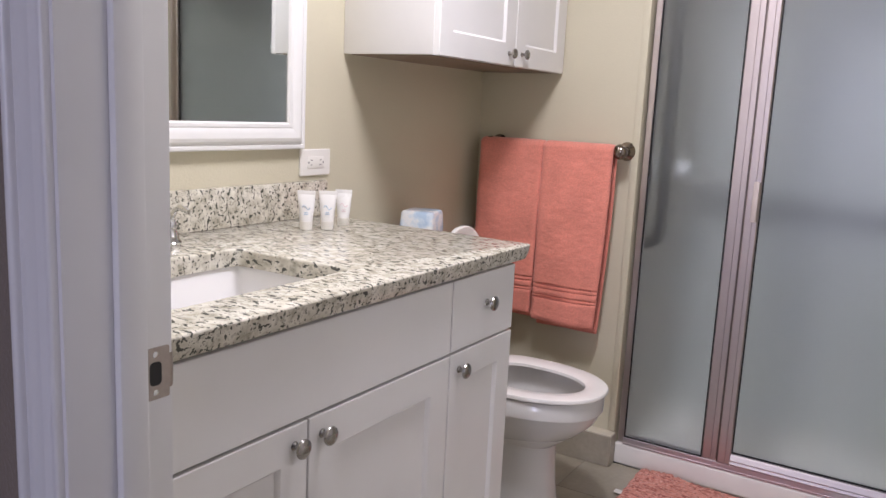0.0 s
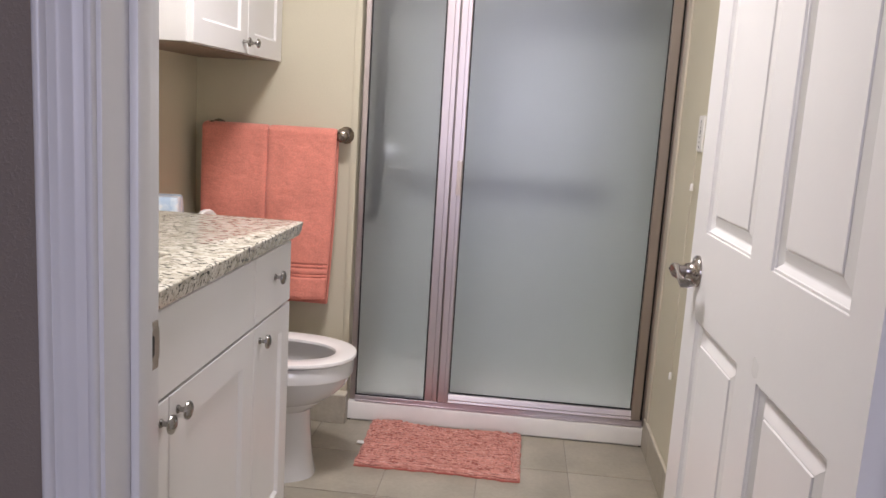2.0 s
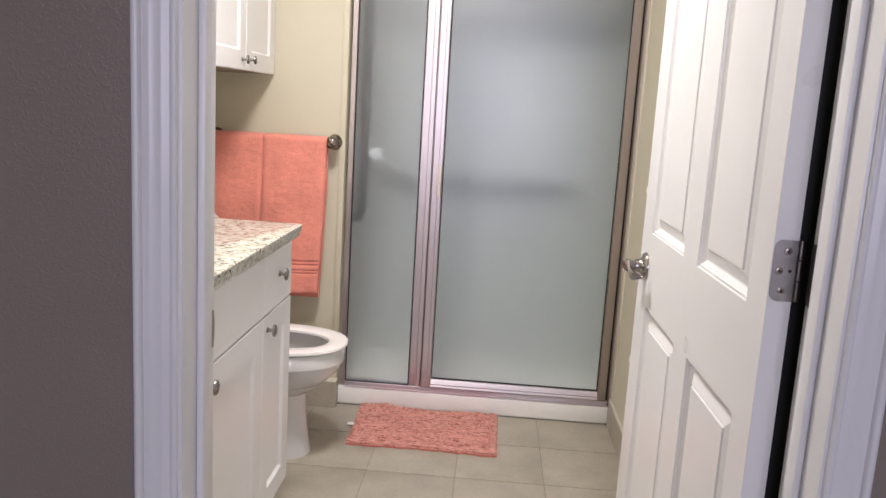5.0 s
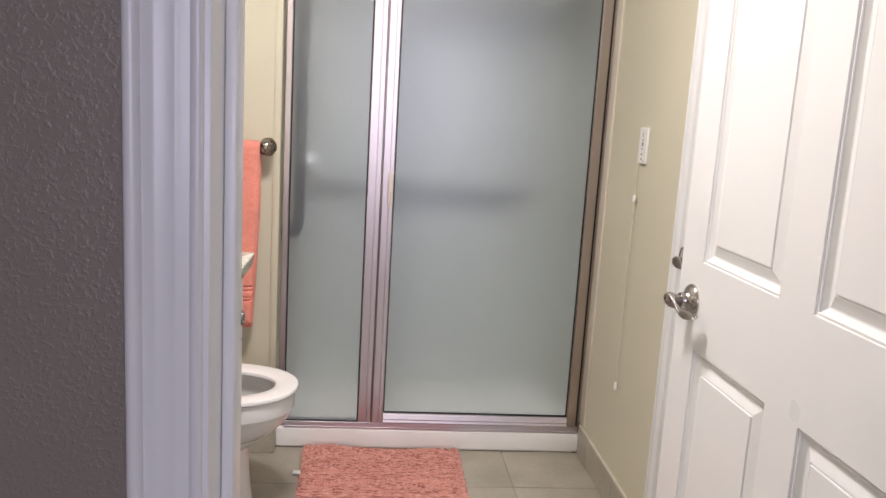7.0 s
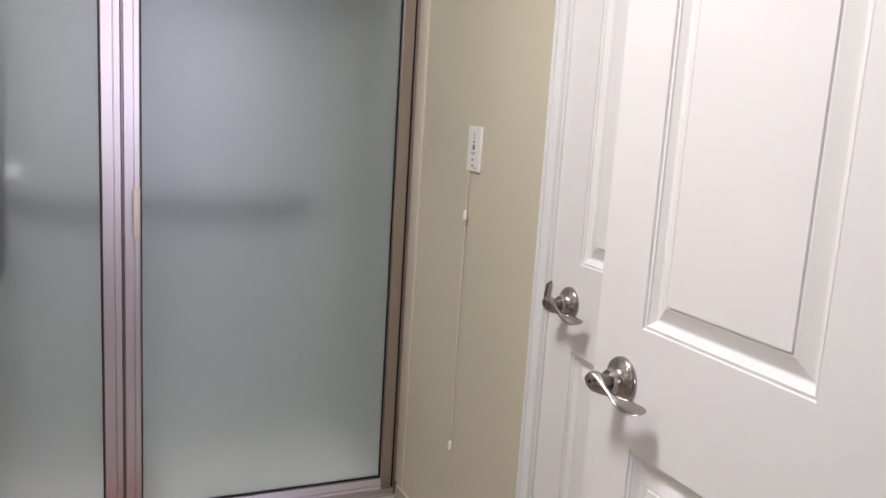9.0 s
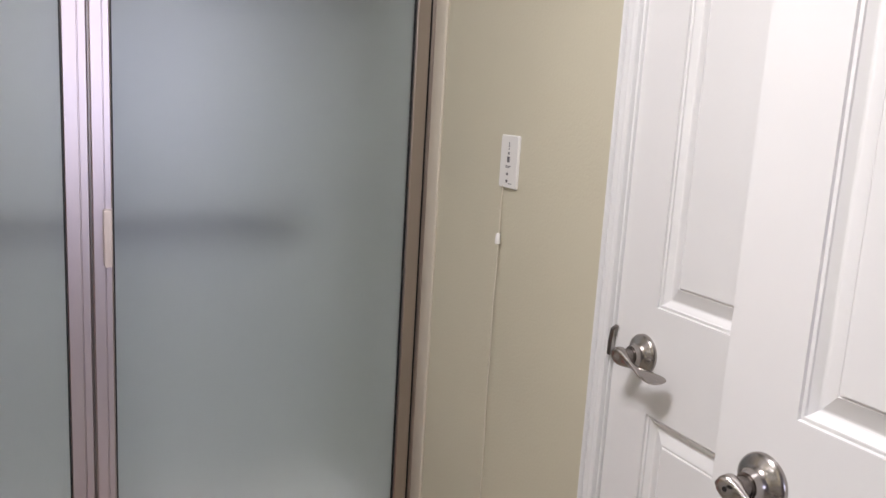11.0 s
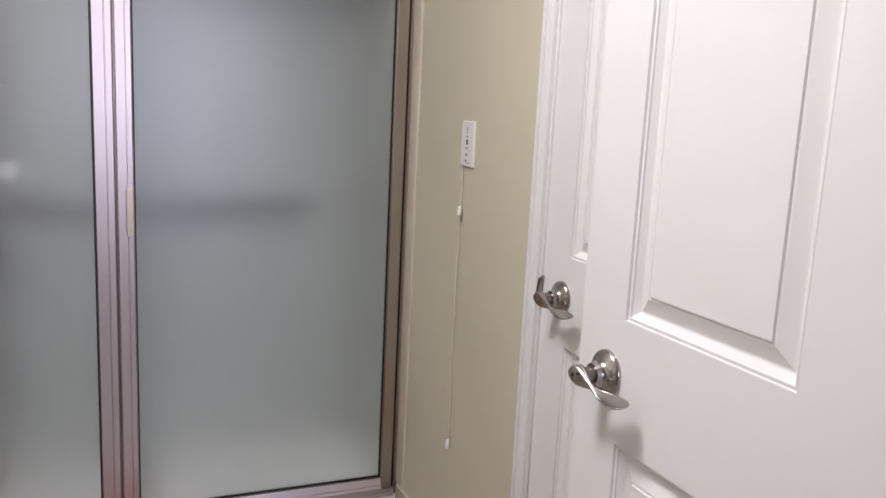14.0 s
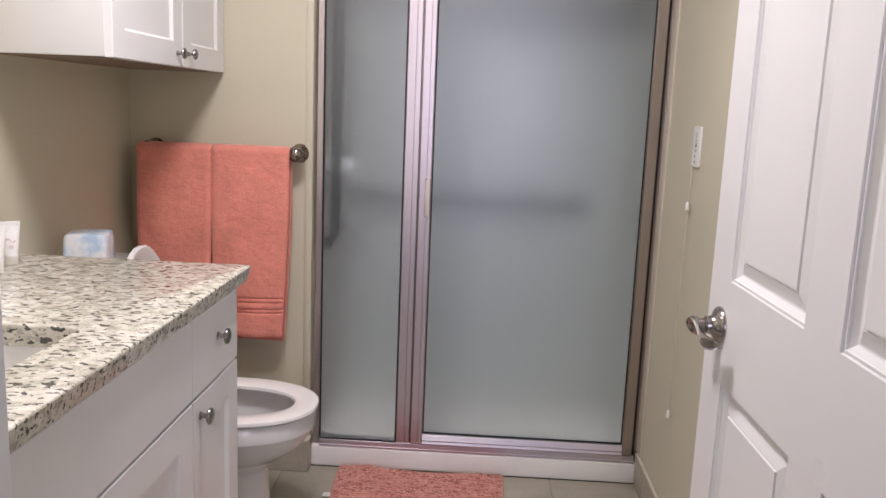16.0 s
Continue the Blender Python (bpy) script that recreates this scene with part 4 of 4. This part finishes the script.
        part("border", strip, M_BAND, cloth, "darker woven border")
    return t


bath_towel(-1.446, -1.198, 0.515, 0.49, 3, "coral terry bath towel folded over the rail", 0.012)
bath_towel(-1.197, -0.942, 0.500, 0.470, 8, "coral terry bath towel folded over the rail, its back hanging lower", 0.022)

# ---- toilet ----
TY = 2.171
toi = thing("toilet", (-1.1, TY, 0), "white elongated two-piece toilet with its lid raised", "toilet")


def egg(x_back, x_front, half, z, n=40, wide=0.42):
    """An elongated bowl's outline: rounded back, long tapering front."""
    pts, xc = [], x_back + (x_front - x_back) * wide
    for k in range(n):
        a = 2 * math.pi * k / n
        c, s = math.cos(a), math.sin(a)
        if c >= 0:
            x = xc + (x_front - xc) * c ** 0.92
        else:
            x = xc - (xc - x_back) * abs(c) ** 0.7
        pts.append((x, TY + half * math.copysign(abs(s) ** 0.92, s), z))
    return pts


loops = [egg(-1.24, -0.880, 0.114, 0.0), egg(-1.24, -0.881, 0.113, 0.010), egg(-1.235, -0.888, 0.109, 0.04), egg(-1.232, -0.896, 0.105, 0.10), egg(-1.23, -0.901, 0.102, 0.16), egg(-1.23, -0.903, 0.101, 0.22),
         egg(-1.231, -0.901, 0.102, 0.243), egg(-1.233, -0.888, 0.109, 0.253), egg(-1.235, -0.870, 0.118, 0.261), egg(-1.238, -0.842, 0.137, 0.274), egg(-1.242, -0.810, 0.157, 0.300), egg(-1.246, -0.789, 0.170, 0.322), egg(-1.249, -0.780, 0.1765, 0.340), egg(-1.25, -0.774, 0.1805, 0.358),
         egg(-1.25, -0.767, 0.1855, 0.3605), egg(-1.25, -0.766, 0.186, 0.407), egg(-1.248, -0.769, 0.182, 0.411),
         egg(-1.215, -0.797, 0.154, 0.411), egg(-1.213, -0.799, 0.152, 0.403), egg(-1.205, -0.806, 0.148, 0.35), egg(-1.18, -0.85, 0.12, 0.27), egg(-1.12, -0.92, 0.075, 0.215), egg(-1.06, -0.98, 0.03, 0.20)]
part("bowl", loft(bmesh.new(), loops, True, True), M_PORC, toi, angle=50)
loops = [egg(-1.225, -0.760, 0.186, 0.4150), egg(-1.226, -0.757, 0.188, 0.4175), egg(-1.226, -0.757, 0.188, 0.4245), egg(-1.224, -0.759, 0.186, 0.4275), egg(-1.220, -0.764, 0.181, 0.4290), egg(-1.19, -0.798, 0.150, 0.4280),
         egg(-1.165, -0.822, 0.122, 0.4260), egg(-1.161, -0.825, 0.119, 0.4235), egg(-1.160, -0.826, 0.118, 0.4150)]
part("seat", loft(bmesh.new(), loops, closed=True), M_SEAT, toi, "white plastic seat")
# raised lid, leaning on the tank
m = Matrix.Translation((-1.225, TY, 0.428)) @ Matrix.Rotation(radians(-94.5), 4, "Y") @ Matrix.Diagonal((0.965, 0.90, 1, 1)) @ Matrix.Translation((1.225, -TY, -0.42))
bm = bmesh.new()
loft(bm, [egg(-1.15, -0.86, 0.10, 0.4335), egg(-1.185, -0.815, 0.142, 0.4325), egg(-1.205, -0.792, 0.163, 0.422), egg(-1.219, -0.775, 0.178, 0.421), egg(-1.224, -0.770, 0.183, 0.425), egg(-1.224, -0.770, 0.183, 0.434), egg(-1.218, -0.778, 0.177, 0.439), egg(-1.16, -0.86, 0.10, 0.441)], True, True)
bm.transform(m)
part("lid", bm, M_SEAT, toi, "raised white plastic lid")
for s in (-1, 1):
    part("seat_hinge", lathe([(0.013, -0.025), (0.014, -0.022), (0.014, 0.022), (0.013, 0.025)], (-1.228, TY + s * 0.075, 0.428), "y", 16), M_SEAT, toi)
loops = []
for z, gx, gy in ((0.39, 0.02, 0.035), (0.41, 0.012, 0.02), (0.55, 0.004, 0.006), (0.765, 0.0, 0.0)):
    loops.append([(x, y, z) for x, y in rrect(-1.392, TY, 0.092 - gx, 0.215 - gy, 0.03, 5)])
part("tank", loft(bmesh.new(), loops, True, True), M_PORC, toi)
loops = [[(x, y, z) for x, y in rrect(-1.392, TY, 0.100 - g, 0.225 - g, 0.03, 5)] for z, g in ((0.766, 0.002), (0.770, 0), (0.790, 0), (0.798, 0.006), (0.800, 0.015))]
part("tank_lid", loft(bmesh.new(), loops, True, True), M_PORC, toi)
part("neck", boxed(-1.36, -1.20, TY - 0.10, TY + 0.10, 0.26, 0.402, bevel=0.02, seg=3), M_PORC, toi)

pack = thing("tissue_pack", (-1.385, 2.115, 0.801), "pale blue plastic-wrapped tissue roll on the toilet tank", "tissue pack", turn=12)
loops = []
for z, g, r in ((0.0, 0.006, 0.010), (0.005, 0.001, 0.012), (0.05, -0.002, 0.012), (0.099, 0.0, 0.012), (0.105, 0.003, 0.012), (0.107, 0.009, 0.010), (0.106, 0.040, 0.008)):
    loops.append([(x + 0.0015 * math.sin(40 * y + 30 * z), y + 0.0015 * math.sin(37 * x), z) for x, y in rrect(0, 0, 0.054 - g, 0.054 - g, r, 6)])
part("wrap", loft(bmesh.new(), loops, True, True), M_WRAP, pack, local=True)

# ---- alarm plate with its pull cord on the right wall ----
al = thing("emergency_call_station", (XR, 2.28, 1.205), "white emergency call plate with a long pull cord", "alarm")
AY = 2.266
loops = [[(XR - h, AY + a, 1.202 + b) for a, b in rrect(0, 0, 0.0365 - g, 0.0560 - g, 0.004, 3)] for h, g in ((0.0005, 0), (0.004, 0), (0.0065, 0.002))]
plate = part("plate", loft(bmesh.new(), loops, True, True), M_PLASTIC, al)
for y, z, w, h in ((0.0, 0.036, 0.002, 0.010), (0.0, 0.027, 0.002, 0.004), (0.0, 0.018, 0.006, 0.005), (0.0, 0.005, 0.010, 0.012), (0.0, -0.009, 0.022, 0.0016), (0.002, -0.012, 0.016, 0.0012), (0.002, -0.026, 0.008, 0.005), (0.002, -0.041, 0.007, 0.006), (-0.012, -0.046, 0.014, 0.0014)):
    part("print_bar", boxed(XR - 0.0072, XR - 0.0064, AY + y - w / 2, AY + y + w / 2, 1.202 + z - h / 2, 1.202 + z + h / 2), M_INK, plate)
cord = [(XR - 0.008 - 0.004 * math.sin(3.1 * k / 24), AY + 0.014 + 0.0012 * math.sin(k * 0.9), 1.150 - 0.742 * k / 24) for k in range(25)]
part("cord", tube(cord, (0.0012, 0.0012), seg=8, up=(1, 0, 0)), M_GROUTL, al, "thin off-white cord")
for z in (1.034, 0.413):
    part("bead", lathe([(0.003, 0.012), (0.0048, 0.010), (0.0062, -0.006), (0.0062, -0.010), (0.003, -0.012)], (XR - 0.011, AY + 0.014, z), "z", 14), M_PLASTIC, al)

# ---- bath rug ----
rug = thing("bath_rug", (-0.48, 2.455, 0), "coral chenille bath rug on the tiles by the shower", "rug", turn=-0.6)
bm, nx, ny = bmesh.new(), 210, 210
RX, RY = 0.288, 0.197
vs = []
for j in range(ny + 1):
    line = []
    for i in range(nx + 1):
        u, v = i / nx, j / ny
        x, y = (u - 0.5) * 2 * RX, (v - 0.5) * 2 * RY
        edge = min(u * 2 * RX, (1 - u) * 2 * RX, v * 2 * RY, (1 - v) * 2 * RY)
        body = min(1, (edge + 0.001) / 0.022) ** 0.6
        wander = noise.noise(Vector((x * 14, y * 14, 1))) * 0.9 + noise.noise(Vector((x * 45, y * 45, 5))) * 0.8
        ridge = abs(math.sin(y * math.pi / 0.0155 + 0.55 * wander))
        tuft = 0.70 + 0.55 * noise.noise(Vector((x * 70, y * 120, 2))) + 0.25 * noise.noise(Vector((x * 190, y * 190, 4)))
        z = 0.004 + body * (0.007 + 0.016 * ridge ** 0.6 * tuft + 0.005 * noise.noise(Vector((x * 9, y * 9, 7))))
        hem = v * 2 * RY + 0.006 * noise.noise(Vector((x * 11, 0.0, 3)))
        z -= 0.012 * math.exp(-((edge - 0.024) / 0.005) ** 2) * (u > 0.9)
        z += 0.009 * math.exp(-((hem - 0.034) / 0.010) ** 2) - 0.016 * math.exp(-((hem - 0.020) / 0.0035) ** 2) - 0.013 * math.exp(-((hem - 0.050) / 0.004) ** 2) * (0.5 + 0.5 * math.sin(9 * x + 2)) - 0.008 * math.exp(-((hem - 0.008) / 0.003) ** 2)
        z = max(z, 0.004)
        jag = 0.004 * noise.noise(Vector((x * 60, y * 60, 11))) if edge < 0.004 else 0
        bow = 0.006 * math.sin(7 * u + 1) * (1 if v > 0.5 else -0.8)
        line.append(bm.verts.new((x * (1 + jag * 4) - 0.016 * (v - 0.5) * (u < 0.5) * (1 - 2 * u), y * (1 + jag * (6 if v < 0.5 else 2)) + bow, z)))
    vs.append(line)
for a, b in zip(vs, vs[1:]):
    for i in range(nx):
        bm.faces.new((a[i], a[i + 1], b[i + 1], b[i]))
part("cover", bm, M_RUG, rug, local=True, angle=180)
corner = [(-RX - 0.001, -RY - 0.001), (RX + 0.001, -RY - 0.001), (RX + 0.001, RY + 0.001), (-RX - 0.001, RY + 0.001)]
outline = []
for (ax, ay), (bx_, by_) in zip(corner, corner[1:] + corner[:1]):
    for k in range(60):
        u = k / 60
        x, y = ax + (bx_ - ax) * u, ay + (by_ - ay) * u
        outline.append((x - 0.016 * (y / (2 * RY)) * max(0.0, -x / RX), y + 0.006 * math.sin(7 * (x / (2 * RX) + 0.5) + 1) * (1 if y > 0 else -0.8)))
loops = [[(x * (1 + 0.006 * math.sin(90 * y + 20 * x)), y * (1 + 0.012 * math.sin(60 * x) + 0.008 * math.sin(143 * x)), z) for x, y in outline] for z in (0.0005, 0.006)]
part("backing", loft(bmesh.new(), loops, True, True), M_BAND, rug, local=True)
for off, wide, seed in ((0.010, 0.0105, 21), (0.031, 0.0110, 34)):
    path = []
    for k in range(61):
        x = -RX + 0.006 + (2 * RX - 0.012) * k / 60
        bow = -0.8 * 0.006 * math.sin(7 * (x / (2 * RX) + 0.5) + 1)
        path.append((x, -RY + off + bow + 0.0035 * noise.noise(Vector((x * 16, seed, 0))), 0.012 + 0.0035 * noise.noise(Vector((x * 22, seed, 5)))))
    part("hem_fold", tube(path, [(wide * (0.85 + 0.3 * noise.noise(Vector((q[0] * 20, seed, 9)))), 0.0085) for q in path], seg=10), M_RUG, rug, "gathered front hem", local=True)
part("label_tag", boxed(-RX - 0.022, -RX + 0.004, -0.030, -0.006, 0.0075, 0.0105, bevel=0.0004), M_PLASTIC, rug, "small white sewn label", local=True)

# ---- ceiling lamp ----
cl = thing("ceiling_light", (LAMP[0], LAMP[1], CEIL), "round white flush ceiling light", "ceiling light")
part("base", lathe([(0.215, CEIL - 0.025), (0.225, CEIL - 0.02), (0.225, CEIL - 0.0005)], (LAMP[0], LAMP[1], 0), "z", 32), M_TRIM, cl)
part("diffuser", lathe([(0.02, CEIL - 0.062), (0.11, CEIL - 0.058), (0.17, CEIL - 0.045), (0.200, CEIL - 0.0255)], (LAMP[0], LAMP[1], 0), "z", 32), M_LAMP, cl, "white glass diffuser")
# ---- floor, last ----
floor = structure("floor", boxed(XL, XR, Y0 + 0.052, YB, -0.06, -0.002), M_GROUT, "grey-beige square ceramic floor tiles", "floor")
P, J = 0.314, 0.004
X_OFF, Y_OFF = -0.025, 2.060
shared = {}
ix0, ix1 = math.floor((XL - X_OFF) / P), math.ceil((XR - X_OFF) / P)
iy0, iy1 = math.floor((Y0 + 0.052 - Y_OFF) / P), math.ceil((YB - Y_OFF) / P)


def tile_piece(cx, cy, sx, sy, parent):
    key = (round(sx, 4), round(sy, 4))
    if key not in shared:
        bm = bmesh.new()
        loft(bm, [[(x, y, z) for x, y in rrect(0, 0, sx / 2 - g, sy / 2 - g, 0.002, 1)] for z, g in ((-0.0018, 0), (-0.0005, 0), (0.0, 0.0012))], False, True)
        shared[key] = mesh_of("tile", bm, M_TILE)
    ob = new("tile", shared[key])
    ob.parent = parent
    ob.location = (cx, cy, random.uniform(-0.0002, 0.0002))


for i in range(ix0, ix1):
    for j in range(iy0, iy1):
        a0, a1 = max(XL, X_OFF + i * P + J / 2), min(XR, X_OFF + (i + 1) * P - J / 2)
        b0, b1 = max(Y0 + 0.052, Y_OFF + j * P + J / 2), min(YB, Y_OFF + (j + 1) * P - J / 2)
        if a1 - a0 > 0.02 and b1 - b0 > 0.01:
            tile_piece((a0 + a1) / 2, (b0 + b1) / 2, a1 - a0, b1 - b0, floor)

# tiled base along the walls
bb = structure("baseboard", boxed(XR - 0.004, XR - 0.0005, CL1 + 0.024, YB - 0.001, 0.0, 0.108), M_GROUTL, "grey-beige tiled skirting with pale caulk", "baseboard")
y = CL1 + 0.026
while y < YB - 0.02:
    y2 = min(y + 0.31, YB - 0.002)
    part("tile", boxed(XR - 0.011, XR - 0.004, y, y2, 0.001, 0.112, bevel=0.0012, seg=1), M_TILE, bb)
    y = y2 + 0.004
part("caulk", boxed(XR - 0.010, XR - 0.0005, CL1 + 0.024, YB - 0.001, 0.1122, 0.118, bevel=0.002, seg=1), M_GROUTL, bb, "pale caulk line")
bb2 = structure("baseboard_2", boxed(XL + 0.001, SH_L + 0.002, YB - 0.048, YB - 0.0005, 0.0, 0.108), M_GROUTL, "tiled step at the foot of the wall", "baseboard")
x = SH_L + 0.004
while x > XL + 0.02:
    x2 = max(x - 0.31, XL + 0.002)
    part("tile", boxed(x2, x, YB - 0.056, YB - 0.048, 0.001, 0.112, bevel=0.0012, seg=1), M_TILE, bb2)
    x = x2 - 0.004
part("tile", boxed(SH_L + 0.002, SH_L + 0.010, YB - 0.055, YB - 0.002, 0.001, 0.112, bevel=0.0012, seg=1), M_TILE, bb2)
part("caulk", boxed(XL + 0.001, SH_L + 0.008, YB - 0.054, YB - 0.0005, 0.1122, 0.116, bevel=0.0015, seg=1), M_GROUTL, bb2, "pale caulk line")
# tile edge strip between the wall's end and the shower frame
structure("trim_7", boxed(SH_L - 0.022, SH_L + 0.003, YB - 0.006, YB + 0.10, 0.118, CEIL, bevel=0.003), M_WALL, "tan bullnose edge beside the shower", "trim")
# this bullnose is coloured paler than the wall to carry its highlight
structure("trim_8", boxed(XR - 0.007, XR + 0.002, YB - 0.052, YB + 0.06, 0.118, CEIL, bevel=0.0045, seg=4), M_BULLNOSE, "glossy bullnose strip at the shower edge, its highlight in the pale colour", "trim")
